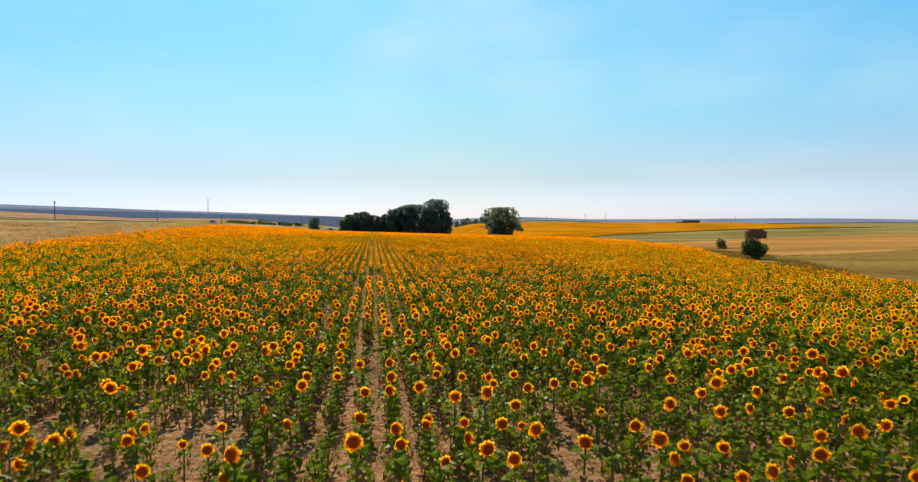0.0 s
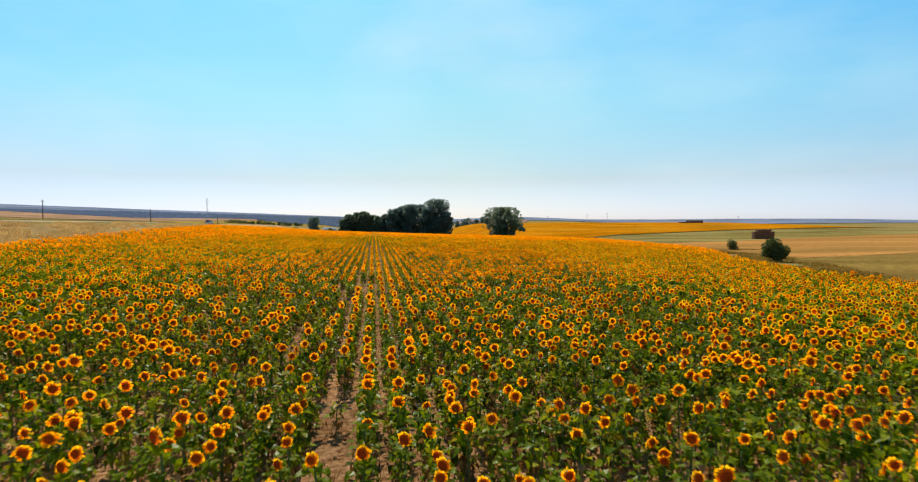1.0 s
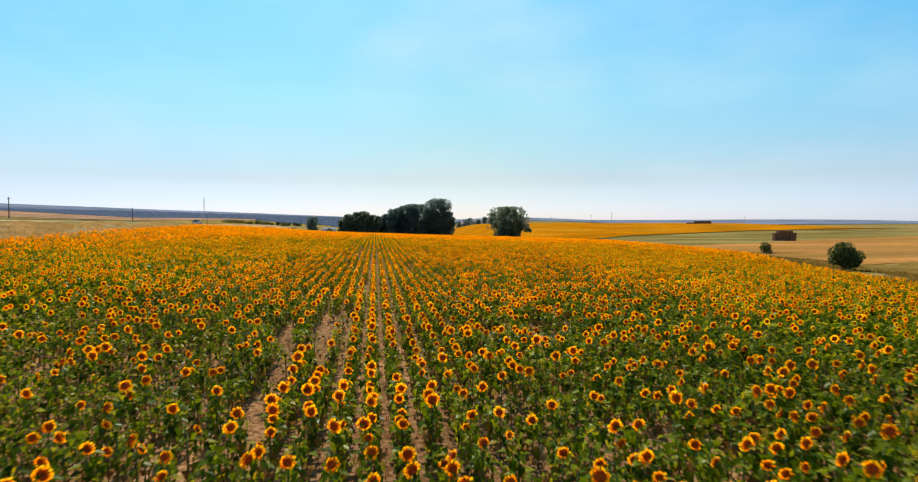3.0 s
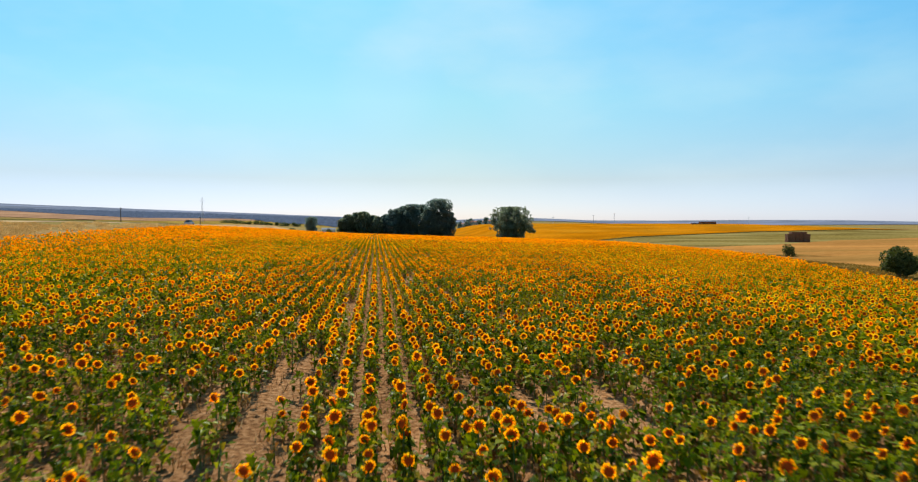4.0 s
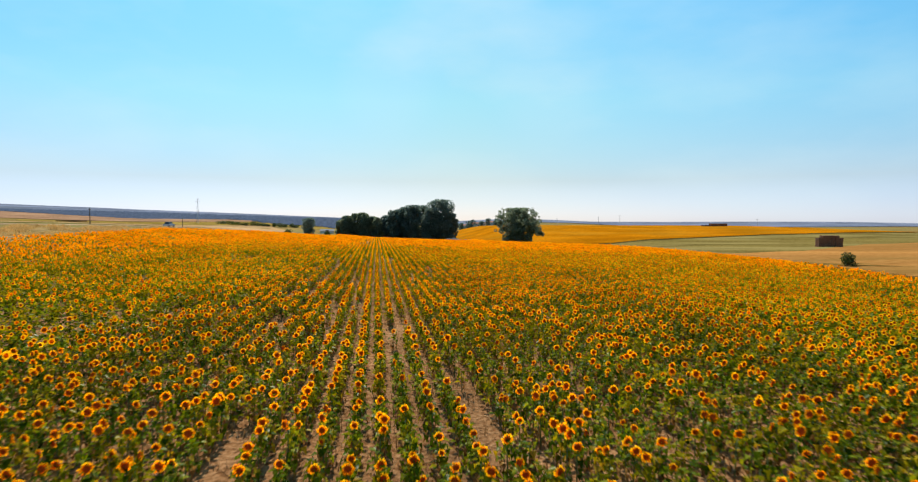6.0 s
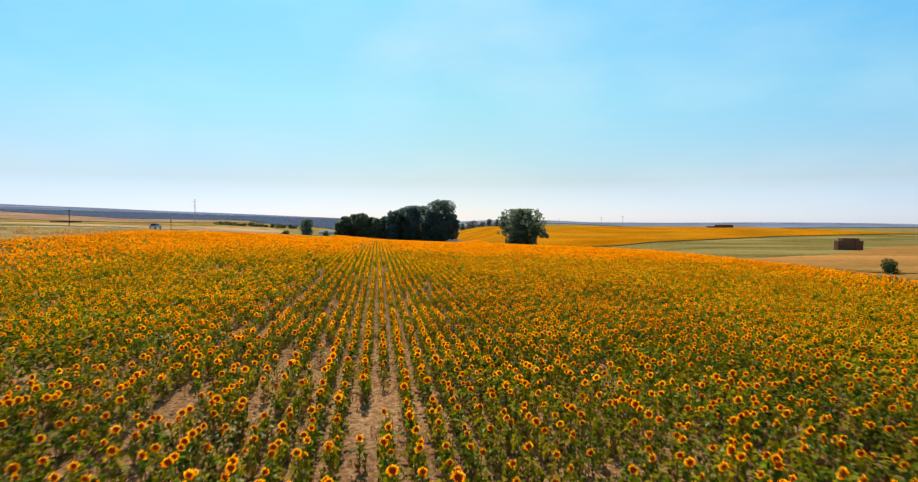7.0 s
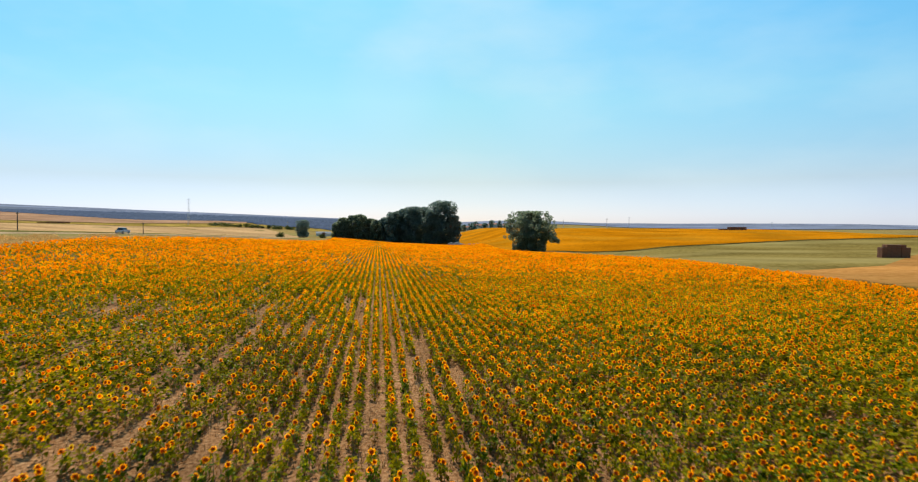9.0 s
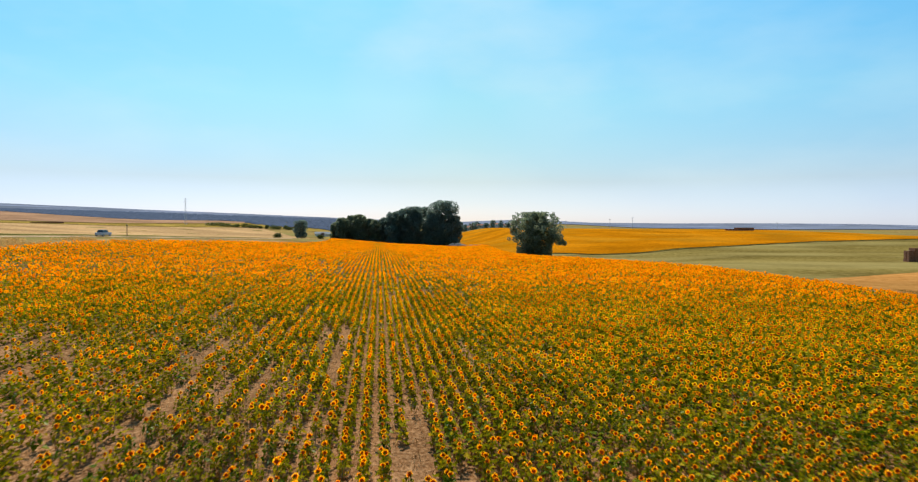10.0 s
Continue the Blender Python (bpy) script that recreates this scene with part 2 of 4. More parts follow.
M_WEED = leafy("weed_blade", [(0.0, (0.14, 0.085, 0.016)), (0.5, (0.25, 0.140, 0.030)), (0.85, (0.36, 0.20, 0.05)), (1.0, (0.50, 0.31, 0.11))], (1, 1, 0.7), 0.5, 0.8, 0.0)
M_BARK = plain("grey_brown_bark", (0.07, 0.05, 0.035), (0.16, 0.12, 0.09), 6.0, 0.95, bump=0.6)
M_STRAW = plain("weathered_straw", (0.13, 0.050, 0.026), (0.25, 0.11, 0.055), 5.0, 0.95, bump=0.8)
M_POLE = plain("dark_creosoted_timber", (0.05, 0.035, 0.028), (0.11, 0.08, 0.06), 7.0, 0.9)
M_STEEL = plain("galvanised_steel", (0.40, 0.41, 0.43), (0.52, 0.53, 0.55), 4.0, 0.45, 0.8)
M_CERAMIC = plain("grey_insulator", (0.45, 0.45, 0.44), (0.6, 0.6, 0.58), 4.0, 0.3)
M_TILE = plain("red_roof_tile", (0.26, 0.09, 0.05), (0.40, 0.16, 0.09), 1.2, 0.85)
M_RENDER = plain("pale_house_wall", (0.55, 0.49, 0.42), (0.72, 0.66, 0.58), 0.7, 0.9)
M_SHEET = plain("grey_roof_sheet", (0.20, 0.20, 0.21), (0.28, 0.28, 0.29), 0.5, 0.9)
M_SHED = plain("rusty_brown_sheet", (0.13, 0.06, 0.045), (0.22, 0.11, 0.08), 0.8, 0.8)
M_DARK = plain("dark_opening", (0.02, 0.02, 0.022), (0.04, 0.04, 0.045), 2.0, 0.6)
M_ROCK = plain("grey_field_stone", (0.10, 0.09, 0.085), (0.25, 0.225, 0.20), 2.2, 0.95, bump=0.6)
M_PAINT = plain("silver_blue_car_paint", (0.36, 0.40, 0.47), (0.42, 0.46, 0.53), 1.0, 0.3, spec=0.6, bump=0.0)
M_GLASS = plain("tinted_car_glass", (0.02, 0.025, 0.03), (0.03, 0.035, 0.04), 1.0, 0.08, spec=0.8, bump=0.0)
M_TYRE = plain("black_rubber", (0.015, 0.015, 0.016), (0.03, 0.03, 0.03), 9.0, 0.9)


# ---- helpers for building ----
def sheet(name, verts, faces, mats, idx=None, smooth=False):
    """A mesh object from arrays."""
    me = bpy.data.meshes.new(name)
    me.from_pydata(verts, [], faces)
    for m in mats:
        me.materials.append(m)
    if idx is not None:
        me.polygons.foreach_set("material_index", np.asarray(idx, dtype=np.int32))
    if smooth:
        me.polygons.foreach_set("use_smooth", np.ones(len(me.polygons), dtype=bool))
    me.update()
    return new(name, me)


def tri_mesh(name, verts, tris, idx, mats):
    """A mesh of triangles from large numpy arrays."""
    me = bpy.data.meshes.new(name)
    me.vertices.add(len(verts))
    me.vertices.foreach_set("co", np.asarray(verts, dtype=np.float32).ravel())
    me.loops.add(3 * len(tris))
    me.loops.foreach_set("vertex_index", np.asarray(tris, dtype=np.int32).ravel())
    me.polygons.add(len(tris))
    me.polygons.foreach_set("loop_start", np.arange(0, 3 * len(tris), 3, dtype=np.int32))
    for m in mats:
        me.materials.append(m)
    me.polygons.foreach_set("material_index", np.asarray(idx, dtype=np.int32))
    me.update(calc_edges=True)
    return me


def part(name, bm, mat, parent, label="", smooth=False):
    me = bpy.data.meshes.new(name)
    bm.to_mesh(me)
    bm.free()
    me.materials.append(mat)
    if smooth:
        me.polygons.foreach_set("use_smooth", np.ones(len(me.polygons), dtype=bool))
    ob = new(name, me)
    ob.parent = parent
    if label:
        tagged(ob, label)
    return ob


def block(sx, sy, sz, at=(0, 0, 0), bevel=0.0, turn=0.0):
    """A box on its base, edges bevelled."""
    bm = bmesh.new()
    bmesh.ops.create_cube(bm, size=1, matrix=pose(*at, 0, 0, turn) @ Matrix.Translation((0, 0, sz / 2)) @ Matrix.Diagonal((sx, sy, sz, 1)))
    if bevel:
        bmesh.ops.bevel(bm, geom=bm.edges[:], offset=bevel, segments=2, affect="EDGES")
    return bm


def limb(bm, a, b, ra, rb, sides=7):
    """A tapered round bar from a to b, added to bm."""
    a, b = Vector(a), Vector(b)
    m = Matrix.Translation((a + b) / 2) @ (b - a).to_track_quat("Z", "Y").to_matrix().to_4x4()
    bmesh.ops.create_cone(bm, cap_ends=True, segments=sides, radius1=ra, radius2=rb, depth=(b - a).length, matrix=m)
    return bm


def bar(a, b, ra, rb, sides=7):
    return limb(bmesh.new(), a, b, ra, rb, sides)


def empty(name, at, turn=0.0):
    ob = new(name)
    ob.matrix_world = pose(*at, 0, 0, turn)
    return ob


def sstep(v, a, b):
    k = min(1.0, max(0.0, (v - a) / (b - a)))
    return k * k * (3 - 2 * k)


def ground_z(x, y):
    """Height of the bare ground."""
    yy = max(0.0, y - 20)
    drop = 3.7e-5 * yy * yy if yy < 500 else 9.25 + 4 * (1 - math.exp(-(yy - 500) * 0.037 / 4))
    if x > 0:
        side = -0.03 * x if x < 50 else -1.5 - 0.05 * sstep(x, 50, 90)
    else:
        side = -0.03 * x + 2.3 * sstep(-x, 45, 105) if x > -105 else 5.45 + 0.6 * sstep(-x, 105, 140)
    rise = 15.3 * sstep(x + 0.16 * max(0.0, min(y, 760) - 540), -15, 62) * (1 - 0.45 * sstep(x, 235, 420)) * sstep(y, 262, 620)
    q = -0.75 * (x + 226) + 0.6 * (y - 368)
    left = 17 * sstep(q, 30, 330) * (1 - sstep(x, -190, -60))
    dip = -2.0 * sstep(y, 225, 285) * sstep(x, 6, 24) * (1 - sstep(x, 55, 95)) * (1 - sstep(y, 330, 420))
    sag = -2.0 * sstep(y, 170, 390) * (1 - sstep(x, 10, 45))
    z = -0.6 - drop + side + rise + left + dip + sag - 0.75 * math.exp(-(((x - 64) / 15) ** 2) - ((y - 146) / 38) ** 2)
    rho = math.hypot(x, y)
    if rho > 700:
        u = x / max(y, 0.25 * rho)
        crest = 1.5 + 30 * min(1.0, max(0.0, -u / 0.78)) ** 0.95
        crest += 7.0 * math.exp(-(((u - 0.10) / 0.13) ** 2)) + 0.9 * sstep(u, 0.3, 0.7)
        far = crest * 2.6 / math.hypot(1, min(abs(u), 1.2)) - 3.0
        far += 5 * noise.noise((x / 420, y / 420, 0.3)) + 18 * sstep(u, 0.15, 0.4) * max(0.0, 0.15 + noise.noise((x / 800, y / 800, 1.7)))
        k = sstep(rho, 900, 2600)
        z = z * (1 - k) + far * k
    return z + 0.12 * noise.noise((x / 19, y / 19, 0.0)) * sstep(rho, 30, 120)

def on_ground(x, y, up=0.0):
    return (x, y, ground_z(x, y) + up)


ground_many = np.vectorize(ground_z)


def inside(px, py, poly):
    """Which of the points lie in the polygon."""
    hit = np.zeros(len(px), dtype=bool)
    for (ax, ay), (bx, by) in zip(poly, poly[1:] + poly[:1]):
        cross = ((ay > py) != (by > py)) & (px < (bx - ax) * (py - ay) / (by - ay + 1e-12) + ax)
        hit ^= cross
    return hit


def along(line, n):
    """n points evenly along a polyline."""
    pts = np.array(line, float)
    s = np.r_[0, np.cumsum(np.hypot(*np.diff(pts, axis=0).T))]
    at = np.linspace(0, s[-1], n)
    return np.c_[np.interp(at, s, pts[:, 0]), np.interp(at, s, pts[:, 1])]


def field(name, line_a, line_b, mat, lift, label, n=60, m=24):
    """A field draped over the ground between two boundary lines."""
    a, b = along(line_a, n), along(line_b, n)
    verts, faces = [], []
    for i in range(m + 1):
        for p, q in zip(a, b):
            x, y = p + (q - p) * i / m
            verts.append((x, y, ground_z(x, y) + lift))
    for i in range(m):
        for j in range(n - 1):
            k = i * n + j
            faces.append((k, k + 1, k + n + 1, k + n))
    return tagged(sheet(name, verts, faces, [mat], smooth=True), label, "field", kind="structure")


# ---- ground ----
def build_ground():
    rings = [0.0]
    while rings[-1] < 4800:
        rings.append(rings[-1] + max(3.0, rings[-1] * 0.035))
    n = 288
    verts, faces = [(0, 60, ground_z(0, 60))], []
    for r in rings[1:]:
        for k in range(n):
            a = 2 * math.pi * k / n
            x, y = r * math.sin(a), 60 + r * math.cos(a)
            verts.append((x, y, ground_z(x, y)))
    for k in range(n):
        faces.append((0, 1 + (k + 1) % n, 1 + k))
    for i in range(len(rings) - 2):
        for k in range(n):
            a, b = 1 + i * n + k, 1 + i * n + (k + 1) % n
            faces.append((a, b, b + n, a + n))
    tagged(sheet("ground", verts, faces, [M_GROUND], smooth=True), "dry summer grassland rolling to low hills", "ground", kind="structure")


build_ground()

# Outline of the near sunflower field, right side going away and left side coming back.
RIGHT_EDGE = [(29, -30), (29.5, 20), (30.5, 40), (32, 65), (36, 83), (44, 108), (51, 145), (50, 170), (46, 203), (36, 213), (26, 225), (20, 240), (16, 265), (13, 300), (10, 400), (7, 448), (-25, 452), (-34, 505)]
LEFT_EDGE = [(-26, -30), (-36, 25), (-43, 55), (-52, 79), (-60, 110), (-66, 140), (-71, 163), (-75, 184), (-75, 212), (-70, 247), (-64, 293), (-75, 380), (-100, 505)]
CROP = RIGHT_EDGE + LEFT_EDGE[::-1]
STRIP_LOW = [(8, 420), (14, 345), (45, 320), (70, 323), (100, 338), (140, 367), (185, 394), (255, 422), (340, 470)]
STRIP_TOP = [(-60, 860), (30, 840), (90, 800), (150, 760), (210, 720), (280, 680), (350, 640), (400, 600)]
field("crop_soil", LEFT_EDGE, RIGHT_EDGE, M_SOIL, 0.02, "dry brown soil between the sunflower rows", 140, 40)
field("olive_stubble_field", [(22, 240), (33, 228), (48, 206), (56, 182), (88, 199), (162, 285), (230, 325), (330, 370), (480, 430)], [(14, 345), (45, 320), (70, 323), (100, 338), (140, 367), (185, 394), (255, 422), (340, 470), (480, 520)], M_OLIVE, 0.05, "olive green cut field with pale streaks", 90, 24)
field("tan_stubble_field", [(54, 98), (72, 109), (96, 122), (200, 170), (420, 260)], [(56, 182), (88, 199), (162, 285), (230, 325), (480, 430)], M_TAN, 0.06, "tan orange harvested stubble field", 80, 24)
field("weedy_fallow_field", [(32, -30), (33, 40), (36, 72), (46, 98), (54, 126), (56, 182)], [(320, -30), (330, 60), (380, 160), (420, 260), (96, 122), (60, 150)], M_FALLOW, 0.03, "olive brown weedy fallow land", 40, 30)
field("far_sunflower_field", STRIP_LOW, STRIP_TOP, M_FLOWERS, 0.45, "distant orange sunflower field in full bloom", 120, 40)
field("far_field_margin", [(x + 0.3, y - 1.6) for x, y in STRIP_LOW], [(x, y + 0.5) for x, y in STRIP_LOW], M_VERGE, 0.25, "dark green weedy margin of the far field", 90, 3)
field("pale_wheat_field", [(-103, 60), (-104, 150), (-102, 200), (-99, 240), (-98, 300), (-110, 400), (-130, 560), (-180, 640)], [(-420, 250), (-390, 420), (-372, 530), (-350, 560), (-325, 580), (-300, 600), (-262, 640), (-225, 700)], M_WHEAT, 0.05, "pale straw coloured wheat stubble field", 60, 40)
field("yellow_green_field", [(-372, 530), (-350, 560), (-325, 580), (-300, 600), (-262, 640), (-215, 700), (-150, 700), (-118, 560)], [(-390, 550), (-366, 580), (-342, 602), (-318, 632), (-282, 690), (-240, 770), (-120, 800), (-92, 590)], M_LIME, 0.3, "narrow yellow green crop strip", 60, 8)
field("ploughed_field", [(-420, 560), (-366, 590), (-342, 610), (-318, 640), (-282, 700), (-250, 760)], [(-1250, 900), (-1150, 1200), (-1000, 1350), (-800, 1400), (-640, 1430), (-500, 1450)], M_PLOUGH, 0.4, "pinkish brown ploughed hillside", 50, 30)
field("far_heath", [(-1700, 700), (-1400, 1100), (-1100, 1300), (-800, 1420), (-450, 1500), (0, 1500), (500, 1450), (1000, 1300), (1500, 900)], [(-4200, 1500), (-3600, 2600), (-2900, 3300), (-2000, 3900), (-900, 4300), (0, 4400), (1200, 4250), (2600, 3500), (3900, 2100)], M_HEATH, 1.0, "heath on the far plateau, coloured grey-blue for haze", 120, 30)
field("dirt_track", [(-92, 20), (-94, 100), (-93.5, 150), (-95, 186), (-94.5, 225), (-92, 260), (-93, 320), (-105, 420), (-130, 560)], [(-88.5, 20), (-90.5, 100), (-90, 150), (-91.5, 186), (-91, 225), (-88.5, 260), (-89.5, 320), (-101.5, 420), (-126.5, 560)], M_TRACK, 0.06, "pale dusty farm track", 120, 3)
field("track_verge", [(-104, 20), (-104, 150), (-102, 200), (-99, 240), (-98, 300), (-110, 420)], [(-99, 20), (-99, 150), (-98, 200), (-96, 240), (-95, 300), (-107, 420)], M_VERGE, 0.08, "dark green weeds beside the farm track", 100, 3)


field("crop_margin", [(-70, 20), (-75, 70), (-80, 110), (-84, 150), (-86, 186), (-86, 225), (-84, 260), (-86, 320)], [(-37, 20), (-49, 70), (-60, 110), (-68, 150), (-75, 184), (-75, 212), (-70, 247), (-66, 320)], M_MARGIN, 0.035, "tan trampled stubble between crop and farm track", 80, 8)


# ---- trees and bushes ----
def leaf_cloud(name, centres, radii, count, size, mat, seed, squash=1.0):
    """Many small folded leaves in loose clumps round the given centres, as one mesh."""
    rng = np.random.default_rng(seed)
    c, r = np.array(centres, float), np.array(radii, float)
    which = rng.choice(len(c), count, p=r**2 / (r**2).sum())
    d = rng.normal(size=(count, 3))
    d /= np.linalg.norm(d, axis=1)[:, None]
    rad = r[which] * rng.uniform(0.45, 1.08, count) ** 0.5
    p = c[which] + d * rad[:, None] * (1, 1, squash)
    ax = rng.normal(size=(count, 3)) + d * 0.6
    ax /= np.linalg.norm(ax, axis=1)[:, None]
    side = np.cross(ax, rng.normal(size=(count, 3)))
    side /= np.linalg.norm(side, axis=1)[:, None]
    up = np.cross(ax, side)
    s = size * rng.uniform(0.55, 1.3, count)[:, None]
    v = np.stack([p - ax * s, p + side * s * 0.55 + up * s * 0.18, p + ax * s, p - side * s * 0.55 + up * s * 0.18], 1).reshape(-1, 3)
    k = np.arange(count)[:, None] * 4
    t = np.concatenate([k + (0, 1, 2), k + (0, 2, 3)], 1).reshape(-1, 3)
    return tri_mesh(name, v, t, np.zeros(len(t)), [mat])


def make_tree(name, at, height, width, mat, seed, label, leaves, size, skirt=0.12, clumps=26, trunk_r=None, clump_r=(0.13, 0.22), group="", flare=False):
    """A tapered trunk with limbs and a crown of many leaf clumps."""
    rng = random.Random(seed)
    tree = empty(name, at)
    tr = trunk_r or height * 0.022
    base = height * skirt
    bm = bmesh.new()
    p, r = Vector((0, 0, -0.3)), tr * 1.3
    for i in range(5):
        q = Vector((rng.uniform(-0.02, 0.02) * height, rng.uniform(-0.02, 0.02) * height, height * 0.14 * (i + 1)))
        limb(bm, p, q, r, r * 0.82)
        p, r = q, r * 0.82
    part("trunk", bm, M_BARK, tree, "rough grey brown trunk")
    centres, radii = [], []
    for i in range(clumps):
        f = (i + 0.5) / clumps
        z = base + (height - base) * f
        prof = (0.60 + 0.80 * f if f < 0.5 else 1.0) * max(0.05, 1 - max(0.0, (f - 0.45) / 0.57) ** 2) ** 0.55
        if flare:
            prof = (0.52 + 0.66 * min(f, 0.6) / 0.6 * 0.8) * math.sqrt(max(0.04, 1 - max(0.0, (f - 0.58) / 0.46) ** 2))
        reach = width / 2 * prof * math.sqrt(rng.uniform(0.05, 1)) * 0.85
        a = i * 2.4 + rng.uniform(-0.5, 0.5)
        rr = width * rng.uniform(*clump_r)
        z = min(z, height - rr * 0.8)
        centres.append((reach * math.cos(a), reach * math.sin(a), max(z, rr * 0.6)))
        radii.append(rr)
    if flare:
        for i in range(36):
            f, a = (i + 0.5) / 36 * 0.8, i * 2.4
            reach = width * 0.20 * (0.6 + 0.5 * f) * math.sqrt(rng.random())
            centres.append((reach * math.cos(a), reach * math.sin(a), max(height * f, 1.2)))
            radii.append(width * rng.uniform(0.08, 0.12))
        # Loose sprays that stand out of the crown, and a ragged low branch on one side.
        for i in range(80):
            a, f = i * 2.4, rng.uniform(0.42, 0.99)
            reach = width / 2 * (0.74 + 0.28 * rng.random()) * math.sqrt(max(0.1, 1 - max(0.0, (f - 0.66) / 0.42) ** 2))
            centres.append((reach * math.cos(a), reach * math.sin(a), height * f))
            radii.append(width * rng.uniform(0.022, 0.055))
        for i in range(40):
            q = rng.random()
            centres.append((width * (0.26 + 0.28 * q), width * rng.uniform(-0.16, 0.10), height * (0.50 - 0.14 * q + rng.uniform(-0.16, 0.14) * (1.2 - q))))
            radii.append(width * rng.uniform(0.018, 0.05))
        part("limb", bar((0, 0, height * 0.3), (width * 0.48, -0.3, height * 0.42), tr * 0.4, tr * 0.1, 5), M_BARK, tree)
    for k in range(6):
        c = centres[(k * 4 + 3) % clumps]
        part("limb", bar((0, 0, min(c[2] * 0.6, height * 0.5)), c, tr * 0.45, tr * 0.12, 5), M_BARK, tree)
    crown = new("crown", leaf_cloud("crown", centres, radii, leaves, size, mat, seed, 0.9))
    crown.parent = tree
    return tagged(tree, label, "tree", group)


def make_bush(name, at, height, width, mat, seed, label, leaves, size):
    rng = random.Random(seed)
    bush = empty(name, at)
    centres, radii = [], []
    for i in range(30):
        a, rr = i * 2.4, width * rng.uniform(0.15, 0.24)
        share = math.sqrt((i + 0.5) / 30)
        z = height * (0.92 - 0.22 * share ** 3) * rng.uniform(0.2, 1.0)
        reach = width * 0.38 * share
        centres.append((reach * math.cos(a), reach * math.sin(a), min(max(z, rr * 0.6), height - rr * 0.9)))
        radii.append(rr)
    for k in range(4):
        c = centres[k * 3]
        part("branch", bar((0, 0, -0.15), c, width * 0.02, width * 0.006, 5), M_BARK, bush)
    crown = new("foliage", leaf_cloud("foliage", centres, radii, leaves, size, mat, seed))
    crown.parent = bush
    return tagged(bush, label, "bush")


# The lone tree beyond the field's edge.
make_tree("broadleaf_tree", on_ground(20.3, 285), 16.6, 19.0, M_TREE, 5, "wide grey green broadleaf tree at the field's edge", 56000, 0.24, 0.0, 190, clump_r=(0.045, 0.085), flare=True)
# The grove: tall dark trees, then lower ones towards its other end.
GROVE = [(-20.5, 541, 35.5, 31), (-12, 536, 24, 15), (-29, 535, 28, 20), (-37, 547, 30.5, 21), (-45, 538, 30, 19), (-52, 545, 28.5, 18), (-60.5, 538, 24.5, 16), (-56, 553, 26.5, 18), (-68, 545, 20, 15),
         (-74.5, 538, 17.5, 11), (-80, 542, 18, 11), (-87, 540, 20.5, 14), (-93.5, 547, 19.5, 14), (-100, 540, 17, 13), (-106, 543, 13.5, 10)]
for i, (x, y, h, w) in enumerate(GROVE):
    make_tree("grove_tree", on_ground(x, y, -0.5), h + 0.5, w, M_POPLAR if i < 9 else M_TREE, 20 + i,
              "tall dark green broadleaf tree in a dense grove" if i < 9 else "lighter green tree at the low end of the grove", 17000 if w > 25 else 9500 if w > 12 else 5500, 0.62, 0.0, 46, clump_r=(0.10, 0.19), group="trees of the grove")
make_tree("small_field_tree", on_ground(-128, 522), 13.8, 14.5, M_POPLAR, 61, "small round dark green tree beyond the field", 6000, 0.42, 0.1, 30, clump_r=(0.10, 0.18))
make_bush("low_bush", on_ground(-137, 495), 3.6, 6, M_BUSH, 62, "low dark bush near the small tree", 700, 0.4)
make_bush("low_bush", on_ground(-112, 518), 3.0, 5, M_BUSH, 63, "low dark bush beside the small tree", 600, 0.4)
# A broken line of bushes along the valley bottom.
hedge_rng = random.Random(64)
for k in range(15):
    make_bush("hedge_bush", on_ground(-262 + 5.4 * k + hedge_rng.uniform(-1.5, 1.5), 672 + 1.3 * k + hedge_rng.uniform(-3, 3)), hedge_rng.uniform(1.8, 4.6), hedge_rng.uniform(4.5, 12.0), M_BUSH, 640 + k, "low dark bush in a hedge along the valley", 500, 0.45)["group"] = "bushes of the hedge"
make_bush("round_bush", on_ground(42.6, 85), 3.1, 3.4, M_BUSH, 71, "dense dark green bush on the grassy field margin", 8000, 0.12)
make_bush("small_bush", on_ground(64.5, 144.5), 2.6, 2.5, M_BUSH, 72, "small dark bush on the dry field margin", 1500, 0.14)


# ---- straw stacks ----
def make_stack(name, at, turn, cols, layers, deep, top, label, size=(2.7, 1.25, 1.0)):
    """A stack of big square straw bales."""
    rng = random.Random(len(name) + cols)
    stack = empty(name, at, turn)
    sx, sy, sz = size
    bm = block(sx - 0.03, sy - 0.03, sz - 0.02, bevel=0.06)
    shared = bpy.data.meshes.new("bale")
    bm.to_mesh(shared)
    bm.free()
    shared.materials.append(M_STRAW)
    for k in range(layers):
        for i in range(cols):
            for j in range(deep):
                if k == layers - 1 and not top[0] <= i < top[1]:
                    continue
                b = new("bale", shared)
                b.parent = stack
                b.matrix_local = pose((i - (cols - 1) / 2) * sx + rng.uniform(-0.07, 0.07), (j - (deep - 1) / 2) * sy + rng.uniform(-0.08, 0.08), k * sz, 0, 0, rng.uniform(-1.5, 1.5))
    return tagged(stack, label, "straw stack")


make_stack("straw_stack", on_ground(123.8, 245, -0.05), -4, 6, 5, 2, (1, 5), "stack of dark weathered square straw bales on stubble", (1.35, 1.25, 0.8))
make_stack("long_straw_stack", on_ground(210, 539, 0.2), 8, 9, 2, 3, (3, 9), "long low dark straw stack on the rise", (2.4, 1.3, 1.3))
